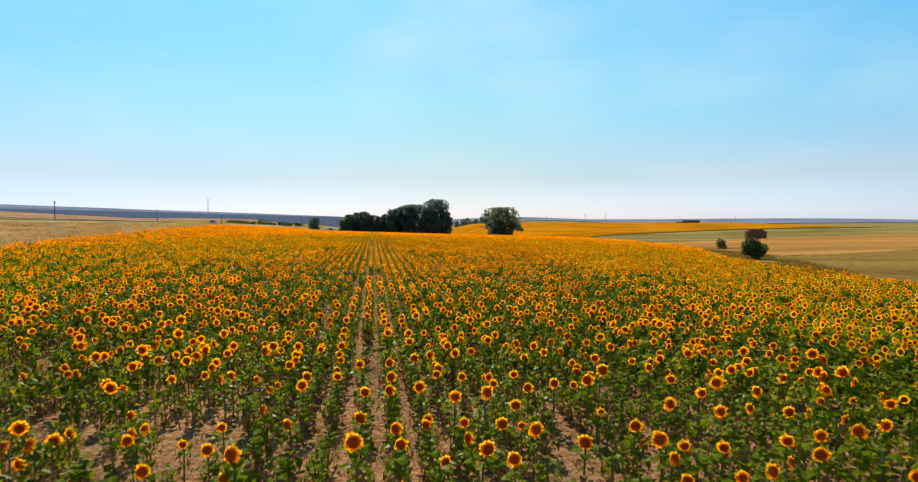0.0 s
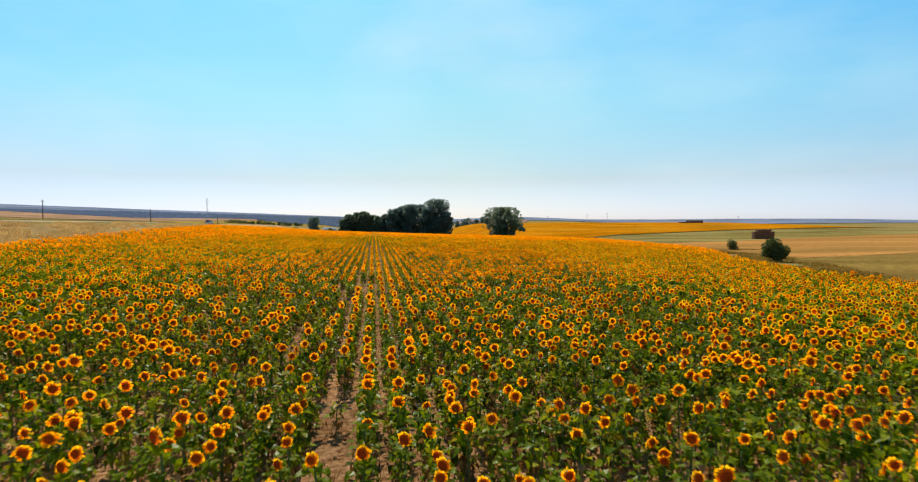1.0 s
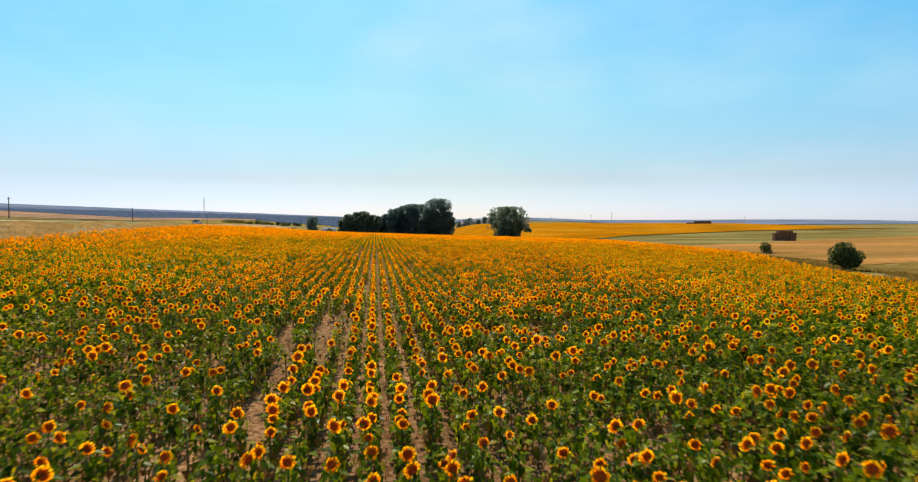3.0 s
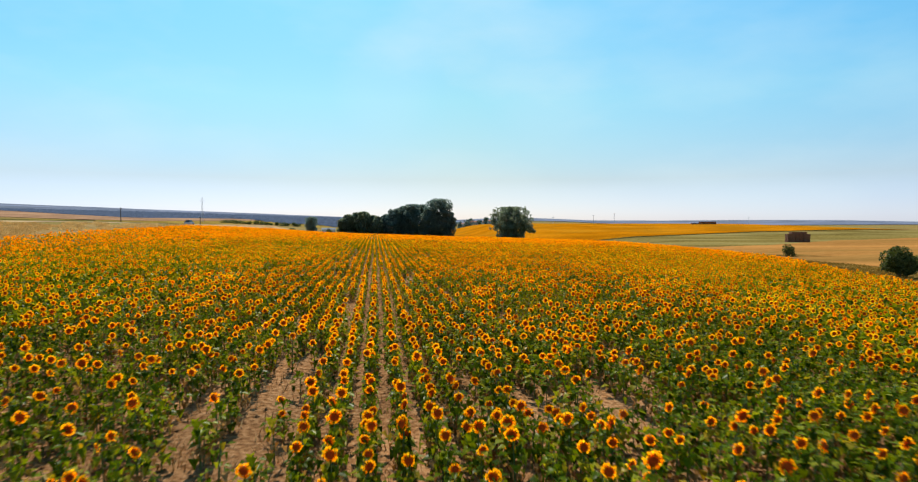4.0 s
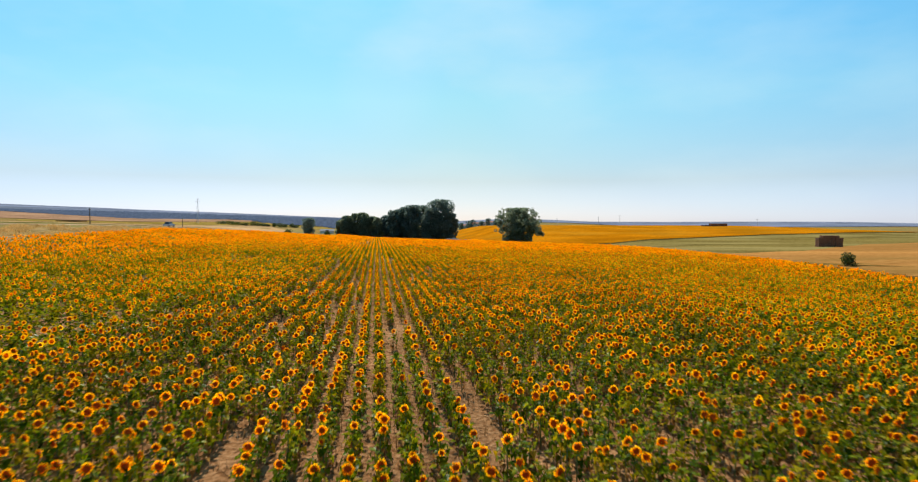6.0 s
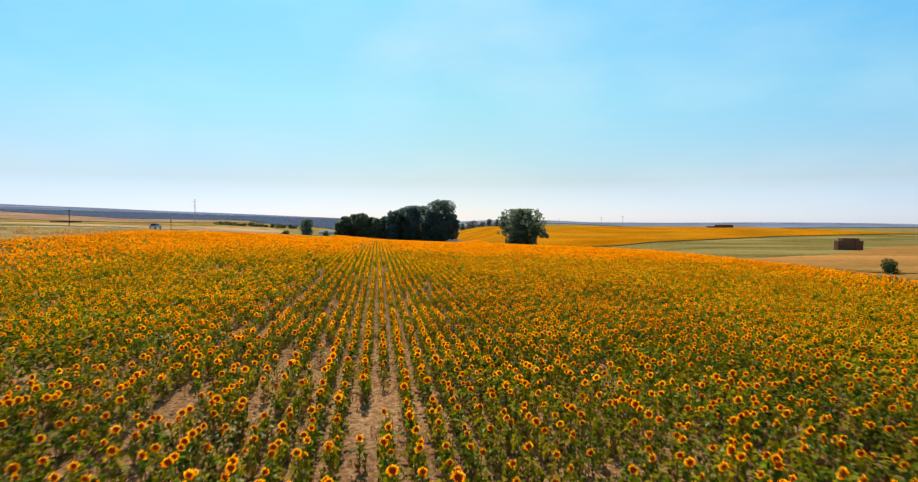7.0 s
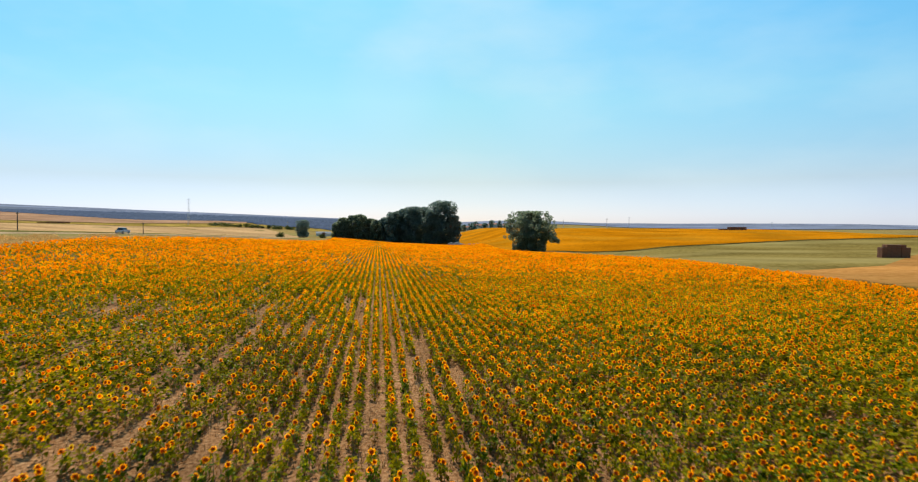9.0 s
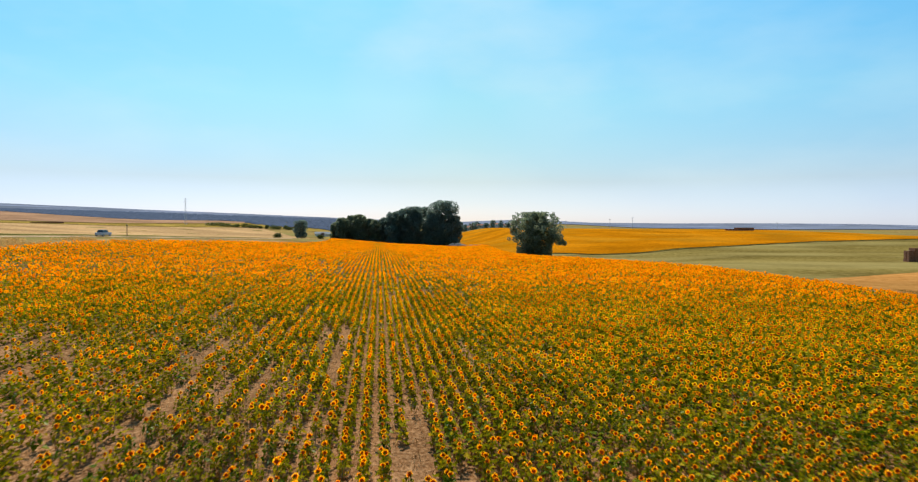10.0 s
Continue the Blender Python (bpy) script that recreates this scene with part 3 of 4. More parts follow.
make_stack("low_straw_row", on_ground(-352, 566, 0.3), 30, 9, 1, 2, (0, 9), "row of dark bales along the far field", (2.6, 1.3, 1.0))


# ---- poles and masts ----
def utility_pole(at, height, label):
    pole = empty("utility_pole", at)
    part("post", bar((0, 0, -0.3), (0, 0, height), 0.12, 0.085, 9), M_POLE, pole)
    part("crossarm", block(0.7, 0.09, 0.10, (0, 0, height - 0.45), 0.012), M_POLE, pole)
    for x in (-0.28, 0.28):
        part("insulator", bar((x, 0, height - 0.35), (x, 0, height - 0.15), 0.045, 0.03, 8), M_CERAMIC, pole, "pale ceramic insulator")
    return tagged(pole, label, "utility pole", "poles along the track")


for x, y, h in ((-113, 113, 4.6), (-106.4, 155, 5.0), (-101, 197, 4.2), (-96, 238, 3.3)):
    utility_pole(on_ground(x, y), h, "dark wooden utility pole beside the farm track" if h > 3 else "short dark wooden pole beside the farm track")


def lattice_mast(at, height, label):
    mast = empty("lattice_mast", at)
    w = height * 0.07
    for sx in (-1, 1):
        for sy in (-1, 1):
            part("leg", bar((sx * w / 2, sy * w / 2, -0.5), (sx * 0.25, sy * 0.25, height), 0.085, 0.06, 4), M_STEEL, mast)
    for k in range(7):
        z0, z1 = height * k / 8, height * (k + 1) / 8
        a, b = w / 2 * (1 - k / 8) + 0.2 * k / 8, w / 2 * (1 - (k + 1) / 8) + 0.2 * (k + 1) / 8
        s = 1 if k % 2 else -1
        part("brace", bar((-a * s, -a, z0), (b * s, -b, z1), 0.045, 0.045, 4), M_STEEL, mast)
        part("brace", bar((-a * s, a, z0), (b * s, b, z1), 0.045, 0.045, 4), M_STEEL, mast)
    part("crossarm", bar((-2.6, 0, height * 0.86), (2.6, 0, height * 0.86), 0.12, 0.12, 5), M_STEEL, mast)
    part("crossarm", bar((-1.8, 0, height * 0.95), (1.8, 0, height * 0.95), 0.10, 0.10, 5), M_STEEL, mast)
    return tagged(mast, label, "mast")


lattice_mast(on_ground(-281, 660), 27, "grey steel lattice power mast on the hillside")


def thin_mast(at, height, label):
    mast = empty("thin_mast", at)
    part("post", bar((0, 0, -0.5), (0, 0, height), 0.28, 0.16, 8), M_STEEL, mast)
    part("crossarm", block(2.4, 0.2, 0.2, (0, 0, height - 1.2), 0.02), M_STEEL, mast)
    for x in (-1.0, 1.0):
        part("insulator", bar((x, 0, height - 1.0), (x, 0, height - 0.5), 0.1, 0.07, 6), M_CERAMIC, mast)
    return tagged(mast, label, "mast", "masts behind the rise")


for x, y, top in ((190, 761, 14.5), (164, 761, 12.5), (118, 790, 10.5), (372, 790, 10.0)):
    gx = ground_z(x, y)
    thin_mast((x, y, gx), top - gx, "thin grey power mast behind the orange rise")


# ---- buildings of the village ----
def make_house(at, turn, w, d, h, roof, label):
    house = empty("house", at, turn)
    part("wall", block(w, d, h + 0.4, (0, 0, -0.4), 0.04), M_RENDER, house)
    bm = bmesh.new()
    o = 0.5
    a = [bm.verts.new((x, y, z)) for x, y, z in ((-w / 2 - o, -d / 2 - o, h), (w / 2 + o, -d / 2 - o, h), (w / 2 + o, d / 2 + o, h), (-w / 2 - o, d / 2 + o, h), (-w / 2 - o, 0, h + roof), (w / 2 + o, 0, h + roof))]
    for f in ((0, 1, 5, 4), (2, 3, 4, 5), (0, 4, 3), (1, 2, 5), (3, 2, 1, 0)):
        bm.faces.new([a[k] for k in f])
    part("roof", bm, M_TILE, house, "red tiled pitched roof")
    for x in (-w * 0.25, w * 0.25):
        part("window", block(1.1, 0.12, 1.3, (x, -d / 2 - 0.03, h * 0.4), 0.01), M_DARK, house)
    part("door", block(1.1, 0.12, 2.1, (0, -d / 2 - 0.03, 0), 0.01), M_SHED, house)
    part("chimney", block(0.6, 0.6, 1.3, (w * 0.2, d * 0.12, h + roof * 0.55), 0.02), M_TILE, house)
    return tagged(house, label, "house", "houses of the village")


rng = random.Random(11)
for x, y in ((2, 945), (12, 965), (22, 940), (31, 975), (44, 955), (56, 980), (66, 965), (78, 990), (100, 930), (14, 1000), (38, 1005)):
    make_house(on_ground(x, y), rng.uniform(-30, 30), rng.uniform(8, 14), rng.uniform(7, 9), rng.uniform(3.2, 5.6), 2.1, "pale village house with a red tiled roof")
for i, (x, y) in enumerate(((-4, 925), (7, 935), (13, 922), (27, 930), (36, 921), (49, 938), (60, 945))):
    make_tree("village_tree", on_ground(x, y, -1), rng.uniform(8, 12), rng.uniform(8, 12), M_POPLAR, 200 + i, "dark tree among the village houses", 700, 0.8, 0.0, 12, group="village trees")


def long_shed(at, turn, w, d, h, label, roof=M_SHEET, roof_label="pale grey corrugated sheet roof"):
    shed = empty("farm_shed", at, turn)
    part("wall", block(w, d, h + 0.4, (0, 0, -0.4), 0.03), M_RENDER, shed)
    bm = bmesh.new()
    a = [bm.verts.new(v) for v in ((-w / 2 - 0.4, -d / 2 - 0.5, h), (w / 2 + 0.4, -d / 2 - 0.5, h), (w / 2 + 0.4, d / 2 + 0.5, h), (-w / 2 - 0.4, d / 2 + 0.5, h), (-w / 2 - 0.4, 0, h + 1.8), (w / 2 + 0.4, 0, h + 1.8))]
    for f in ((0, 1, 5, 4), (2, 3, 4, 5), (0, 4, 3), (1, 2, 5), (3, 2, 1, 0)):
        bm.faces.new([a[k] for k in f])
    part("roof", bm, roof, shed, roof_label)
    part("door", block(3.2, 0.14, 3.2, (0, -d / 2 - 0.03, 0), 0.02), M_SHED, shed)
    return tagged(shed, label, "shed")


long_shed(on_ground(-140, 640, 0.3), 12, 14, 7, 2.2, "low farm shed with a pale sheet roof")
long_shed(on_ground(92, 905, 0), -12, 22, 10, 3, "long farm shed with a rusty roof at the village edge", M_TILE, "rusty red roof")


# ---- rubble at the grove ----
def make_stone(at, s, seed):
    bm = bmesh.new()
    bmesh.ops.create_icosphere(bm, subdivisions=2, radius=s)
    for v in bm.verts:
        v.co *= 1 + 0.35 * noise.noise(v.co / s * 1.3 + Vector((seed, 0, 0)))
        v.co.z *= 0.62
    me = bpy.data.meshes.new("field_stone")
    bm.to_mesh(me)
    bm.free()
    me.materials.append(M_ROCK)
    ob = new("field_stone", me)
    ob.matrix_world = pose(at[0], at[1], at[2] + 0.35 * s, 0, 0, seed * 40)
    return tagged(ob, "grey brown boulder in a rubble heap beside the grove", "boulder", "boulders beside the grove")


for i, (x, y, s) in enumerate(((-12, 456, 2.6), (-8.5, 458, 3.0), (-5.5, 455, 2.1), (-3, 457, 1.3), (0, 456, 1.4), (3, 457, 1.1), (6, 456, 1.0))):
    make_stone(on_ground(x, y), s, i + 1)


# ---- car on the track ----
def make_car(at, turn):
    car = empty("car", at, turn)
    body = block(1.75, 4.1, 0.62, (0, 0, 0.32), 0.12)
    part("body", body, M_PAINT, car)
    cab = block(1.55, 2.3, 0.62, (0, -0.2, 0.92), 0.05)
    for v in cab.verts:
        if v.co.z > 1.2:
            v.co.x *= 0.84
            v.co.y = -0.2 + (v.co.y + 0.2) * 0.72
    cabin = part("cabin", cab, M_GLASS, car, "tinted glass cabin")
    part("roof_panel", block(1.28, 1.62, 0.06, (0, -0.2, 1.535), 0.02), M_PAINT, car)
    for x in (-0.8, 0.8):
        for y in (-1.3, 1.3):
            w = part("wheel", bar((x - 0.1, y, 0.32), (x + 0.1, y, 0.32), 0.32, 0.32, 18), M_TYRE, car)
            part("rim", bar((x - 0.115, y, 0.32), (x + 0.115, y, 0.32), 0.19, 0.19, 12), M_STEEL, w)
    for x in (-0.6, 0.6):
        part("headlight", block(0.32, 0.08, 0.16, (x, 2.04, 0.62), 0.02), M_CERAMIC, car)
        part("tail_light", block(0.26, 0.06, 0.16, (x, -2.04, 0.66), 0.02), M_TILE, car)
    return tagged(car, "small silver blue car on the dusty farm track", "car")


make_car(on_ground(-92.6, 222, 0.07), -1)


# ---- far woods ----
def far_woods():
    """Dark oak woods on the far hillside, blued for haze, as one mass of low crowns."""
    rng = np.random.default_rng(7)
    u = rng.uniform(-1.05, -0.08, 17000)
    rho_lo = np.interp(u, [-1.05, -0.8, -0.7, -0.6, -0.5, -0.4, -0.3, -0.1, 0.0, 1.1], [1720, 1680, 1500, 1300, 1080, 880, 750, 760, 1500, 1500])
    rho_hi = np.interp(u, [-1.05, -0.1, 0.1, 1.1], [1750, 1750, 2500, 2500])
    rho = rho_lo + (rho_hi - rho_lo) * rng.uniform(0, 1, len(u)) ** 1.2
    y = rho / np.hypot(1, u)
    x = u * y
    bm = bmesh.new()
    bmesh.ops.create_cone(bm, cap_ends=False, segments=5, radius1=1.0, radius2=0.0, depth=1.5)
    bmesh.ops.triangulate(bm, faces=bm.faces[:])
    bm.verts.index_update()
    base = np.array([v.co[:] for v in bm.verts])
    tri = np.array([[v.index for v in f.verts] for f in bm.faces])
    bm.free()
    k = len(base)
    s = rng.uniform(2.6, 4.4, len(u))
    v = base[None] * s[:, None, None] * (1 + 0.15 * rng.normal(size=(len(u), k, 1))) * (1.35, 1.35, 0.42)
    v += np.stack([x, y, ground_many(x, y) + s * 0.45], 1)[:, None]
    t = (tri[None] + np.arange(len(u))[:, None, None] * k).reshape(-1, 3)
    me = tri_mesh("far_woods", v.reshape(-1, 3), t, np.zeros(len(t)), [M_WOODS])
    tagged(new("far_woods", me), "dark oak woods on the far hillside, blued for haze", "woods", kind="stuff")


far_woods()


# ---- grass of the margins ----
def grass(name, poly, count, height, mat, seed, label, spread=0.12, patchy=0.0):
    """Tufts of thin blades within a plan outline, as one mesh; patchy: how far they keep to uneven drifts."""
    rng = np.random.default_rng(seed)
    p = np.array(poly, float)
    lo, hi = p.min(0), p.max(0)
    xy = rng.uniform(lo, hi, (count * 4, 2))
    xy = xy[inside(xy[:, 0], xy[:, 1], [tuple(q) for q in poly])]
    drift = np.sin(0.43 * xy[:, 0] + 2.1 * np.sin(0.17 * xy[:, 1])) + np.sin(0.29 * xy[:, 1] + 1.7 * np.sin(0.37 * xy[:, 0])) + 0.7 * np.sin(0.9 * xy[:, 0] + 0.6 * xy[:, 1])
    kept = np.nonzero((patchy == 0) | (drift > 2 * patchy - 1))[0][:count]
    xy, drift = xy[kept], drift[kept]
    n, blades = len(xy), 5
    z = ground_many(xy[:, 0], xy[:, 1])
    root = np.repeat(np.c_[xy, z], blades, 0) + rng.normal(size=(n * blades, 3)) * (spread, spread, 0)
    h = height * rng.uniform(0.5, 1.2, (n * blades, 1)) * np.repeat(1 + 0.35 * patchy * drift, blades)[:, None].clip(0.5, 1.9)
    lean = rng.normal(size=(n * blades, 3)) * (0.35, 0.35, 0)
    a = rng.uniform(0, math.pi, n * blades)
    w = np.c_[np.cos(a), np.sin(a), np.zeros(len(a))] * h * 0.09
    v = np.stack([root - w, root + w, root + h * (lean + (0, 0, 1))], 1).reshape(-1, 3)
    t = np.arange(len(v)).reshape(-1, 3)
    tagged(new(name, tri_mesh(name, v, t, np.zeros(len(t)), [mat])), label, "grass", kind="stuff")


grass("dry_grass", [(31.5, 10), (33, 65), (37, 83), (45, 108), (52, 145), (52, 172), (60, 172), (60, 145), (53, 105), (47, 83), (42, 60), (40, 10)], 9000, 0.3, M_WEED, 3, "dry brown grass along the field margin", 0.2, 0.5)
grass("weeds", [(31.5, 20), (33, 65), (37, 83), (45, 108), (52, 145), (54, 145), (48, 106), (41, 83), (38, 60), (36, 20)], 3500, 0.36, M_WEED, 4, "olive weeds along the field margin", 0.2, 0.5)
grass("short_dry_grass", [(-44, 40), (-52, 79), (-60, 110), (-66, 140), (-71, 163), (-75, 184), (-76, 212), (-86, 212), (-86, 150), (-84, 100), (-78, 70), (-70, 40)], 14000, 0.5, M_STRAWGRASS, 5, "short dry grass between crop and track", 0.2, 0.55)


grass("dry_litter", [(-12, 5.5), (9.5, 5.5), (9.5, 60), (6, 110), (-22, 110), (-16, 60)], 9000, 0.2, M_LITTER, 6, "withered stalks and leaves on the soil between rows", 0.1)


def clods(count):
    """Loose lumps of dry soil between the rows."""
    rng = np.random.default_rng(9)
    xy = np.c_[rng.uniform(-15, 11, count), rng.uniform(5.5, 106, count)]
    base = np.array(((1, 0, 0), (0, 1, 0), (-1, 0, 0), (0, -1, 0), (0, 0, 0.8)), float)
    tri = np.array(((0, 1, 4), (1, 2, 4), (2, 3, 4), (3, 0, 4)))
    size = rng.gamma(2.0, 0.016, count).clip(0.012, 0.1)
    v = (base[None] + rng.normal(0, 0.25, (count, 5, 3))) * size[:, None, None]
    v += np.c_[xy, ground_many(xy[:, 0], xy[:, 1]) + 0.022][:, None]
    t = (tri[None] + np.arange(count)[:, None, None] * 5).reshape(-1, 3)
    tagged(new("soil_clods", tri_mesh("soil_clods", v.reshape(-1, 3), t, np.zeros(len(t)), [M_SOIL])), "loose dry clods between the sunflower rows", "soil", kind="stuff")


clods(13000)


# ---- sunflowers ----
def leaf_tris(origin, yaw, length, width, droop, stalk, fine=False):
    """A heart-shaped leaf folded along its midrib, held off the stem by its stalk."""
    o = np.array(origin)
    out = np.array((math.cos(yaw), math.sin(yaw), 0.0))
    side = np.array((-math.sin(yaw), math.cos(yaw), 0.0))
    up = np.array((0, 0, 1.0))
    root = o + out * stalk + up * stalk * 0.35
    along_ = lambda s: root + out * length * s * math.cos(droop * s) + up * length * (0.25 * s - math.sin(droop) * s * s)
    cup = 0.14 * width
    b, m, t = along_(0.0), along_(0.45), along_(1.0)
    l1, r1 = along_(0.36) + side * width / 2 + up * cup, along_(0.36) - side * width / 2 + up * cup
    if fine is None:
        return [b, l1, t, r1], [(0, 3, 2), (0, 2, 1)]
    if not fine:
        return [b, l1, t, r1, m], [(0, 3, 4), (0, 4, 1), (4, 3, 2), (4, 2, 1)]
    l0, r0 = along_(0.0) + side * width * 0.34 + up * cup * 0.5, along_(0.0) - side * width * 0.34 + up * cup * 0.5
    l2, r2 = along_(0.72) + side * width * 0.3 + up * cup * 0.5, along_(0.72) - side * width * 0.3 + up * cup * 0.5
    k = along_(0.75)
    s0, s1 = o + side * 0.006, o - side * 0.006
    v = [b, l0, l1, l2, t, r2, r1, r0, m, k, s0, s1]
    f = [(0, 8, 1), (1, 8, 2), (2, 8, 9), (2, 9, 3), (3, 9, 4), (4, 9, 5), (5, 9, 6), (6, 9, 8), (6, 8, 7), (7, 8, 0), (10, 11, 0)]
    return v, f


def head_frame(up_tilt, yaw):
    """Axes of a flower head: across, upward and out of its face (towards -y at yaw 0)."""
    face = np.array((math.sin(yaw) * math.cos(up_tilt), -math.cos(yaw) * math.cos(up_tilt), math.sin(up_tilt)))
    across = np.cross(np.array((0, 0, 1.0)), face)
    across /= np.linalg.norm(across)
    return across, np.cross(face, across), face


def ring(centre, frame_, r, n, push=0.0, phase=0.0):
    a, u, f = frame_
    return [centre + f * push + r * (math.cos(2 * math.pi * (k + phase) / n) * a + math.sin(2 * math.pi * (k + phase) / n) * u) for k in range(n)]


def petal_tris(centre, fr, r0, r1, n, rng, layers=1, broad=1.0):
    """Pointed petals round the disc, each one a small folded kite."""
    v, f = [], []
    a, u, face = fr
    for layer in range(layers):
        for k in range(n):
            t = 2 * math.pi * (k + 0.5 * layer + rng.uniform(-0.2, 0.2)) / n
            d = math.cos(t) * a + math.sin(t) * u
            s = -math.sin(t) * a + math.cos(t) * u
            tip = r1 * rng.uniform(0.82, 1.18)
            w = (r1 - r0) * rng.uniform(0.60, 0.85) * broad
            mid = r0 + (tip - r0) * 0.58
            bend = rng.uniform(-0.02, 0.035)
            i = len(v)
            v += [centre + d * r0 * 0.85 - face * 0.01 * layer, centre + d * mid + s * w + face * bend * 0.5, centre + d * tip + face * bend, centre + d * mid - s * w + face * bend * 0.5]
            f += [(i, i + 1, i + 2), (i, i + 2, i + 3)]
    return v, f


def disc_tris(centre, fr, r, n):
    v = ring(centre, fr, r * 0.82, n, 0.022, 0.5) + [centre + fr[2] * 0.014]
    return v, [(k, (k + 1) % n, n) for k in range(n)]


def rim_tris(centre, fr, r, n):
    """The open florets round the disc's dark middle."""
    v = ring(centre, fr, r, n, 0.004) + ring(centre, fr, r * 0.82, n, 0.022, 0.5)
    f = []
    for k in range(n):
        j = (k + 1) % n
        f += [(k, j, n + k), (j, n + j, n + k)]
    return v, f


def stem_tris(top, r=0.014, sides=4):
    v, f = [], []
    for z, s in ((0.0, 1.2), (0.6, 1.0), (1.0, 0.75)):
        c = np.array((top[0] * z * z, top[1] * z * z, top[2] * z - (0.03 if z == 0 else 0)))
        v += [c + r * s * np.array((math.cos(2 * math.pi * k / sides), math.sin(2 * math.pi * k / sides), 0)) for k in range(sides)]
    for i in (0, sides):
        for k in range(sides):
            j = (k + 1) % sides
            f += [(i + k, i + j, i + sides + j), (i + k, i + sides + j, i + sides + k)]
    return v, f


def plant_pieces(seed, detail, bloom=True):
    """The pieces of one sunflower: list of (part name, verts, tris, material number)."""
    rng = random.Random(seed)
    h = rng.uniform(0.74, 0.86)
    top = np.array((rng.uniform(-0.04, 0.04), -0.05, h))
    fr = head_frame(rng.uniform(-0.30, 0.38) if detail < 3 else rng.uniform(0.0, 0.35), rng.uniform(-0.45, 0.45))
    r1 = rng.uniform(0.083, 0.107) * (1.0 if detail < 3 else 1.3)
    r0 = r1 * rng.uniform(0.64, 0.71)
    out = []
    centre = top + fr[2] * 0.05
    if not bloom:
        h *= rng.uniform(0.75, 0.95)
        top = top * (1, 1, h / top[2])
    n_leaf, fine = {0: (20, True), 1: (24, False), 2: (10, None), 3: (3, None)}[detail]
    if detail < 2:
        out.append(("stem", *stem_tris(top, 0.014, 5 if detail == 0 else 3), 3))
    if bloom:
        if detail == 0:
            out.append(("disc", *disc_tris(centre, fr, r0, 14), 1))
            out.append(("floret_ring", *rim_tris(centre, fr, r0, 14), 4))
            out.append(("petal_ring", *petal_tris(centre, fr, r0, r1 * 0.86, 15, rng), 0))
            out.append(("outer_petal_ring", *petal_tris(centre - fr[2] * 0.012, fr, r0, r1 * 0.98, 17, rng), 7))
        elif detail == 1:
            out.append(("disc", *disc_tris(centre, fr, r0, 7), 1))
            out.append(("floret_ring", *rim_tris(centre, fr, r0, 7), 4))
            out.append(("petal_ring", *petal_tris(centre, fr, r0, r1 * 0.92, 6, rng, 1, 2.2), 0))
            out.append(("outer_petal_ring", *petal_tris(centre - fr[2] * 0.012, fr, r0, r1, 12, rng), 7))
        elif detail == 2:
            c = ring(centre, fr, r0 * 0.95, 6, 0.012)
            out.append(("disc", c, [(0, 1, 2), (0, 2, 3), (0, 3, 4), (0, 4, 5)], 4 if seed % 7 == 0 else 1))
            p = ring(centre, fr, r1 * 0.95, 7, 0.0)
            out.append(("petal_ring", p, [(0, 1, 2), (0, 2, 3), (0, 3, 4), (0, 4, 5), (0, 5, 6)], 0 if seed % 3 == 1 else 7))
        else:
            c = ring(centre, fr, r0 * 1.05, 3, 0.014)
            out.append(("disc", c, [(0, 1, 2)], 4))
            p = ring(centre, fr, r1 * 1.2, 4, 0.0, 0.5)
            out.append(("petal_ring", p, [(0, 1, 2), (0, 2, 3)], 0))
    for k in range(n_leaf):
        f = (k + 0.6) / n_leaf
        z = h * (0.14 + 0.84 * f)
        if detail < 2:
            ln = (0.235 - 0.07 * f) * rng.uniform(0.6, 1.25) * (0.88 if detail == 0 else 1.0)
            stalk = rng.uniform(0.02, 0.15) * (1.15 - 0.6 * f)
            droop = rng.uniform(0.15, 1.5)
        else:
            ln = (0.31 - 0.10 * f) * rng.uniform(0.7, 1.15) * (1.12 if detail == 2 else 1.7)
            stalk, droop = 0.04, rng.uniform(0.2, 1.2 if detail == 2 else 0.8)
        dry = detail < 2 and f < (0.56 if detail == 0 else 0.48) and rng.random() < (0.78 if detail == 0 else 0.62)
        if dry:
            ln, droop = ln * 0.72, rng.uniform(0.9, 1.55)
        # The smaller leaves of the joined crop have no bend.
        shape = None if detail == 1 and k % 2 else fine
        v, t = leaf_tris((top[0] * f, top[1] * f, z), k * 2.4 + rng.uniform(-0.5, 0.5), ln, ln * rng.uniform(0.55, 0.95), droop, stalk, shape)
        out.append(("leaf", v, t, 5 if dry else 2))
    return out


PLANT_MATS = [M_PETAL, M_DISC, M_LEAF, M_STEM, M_RIM, M_DRYLEAF, M_PALELEAF, M_RAY]


def plant_template(seed, detail, bloom=True):
    """Vertices, triangles, material numbers, and which vertices belong to leaves."""
    vs, ts, ms, leaf, base = [], [], [], [], 0
    for name, v, t, m in plant_pieces(seed, detail, bloom):
        vs.append(np.array(v, float))
        ts.append(np.array(t) + base)
        ms.append(np.full(len(t), m))
        leaf.append(np.full(len(v), name == "leaf"))
        base += len(v)
    return np.concatenate(vs), np.concatenate(ts), np.concatenate(ms), np.concatenate(leaf)


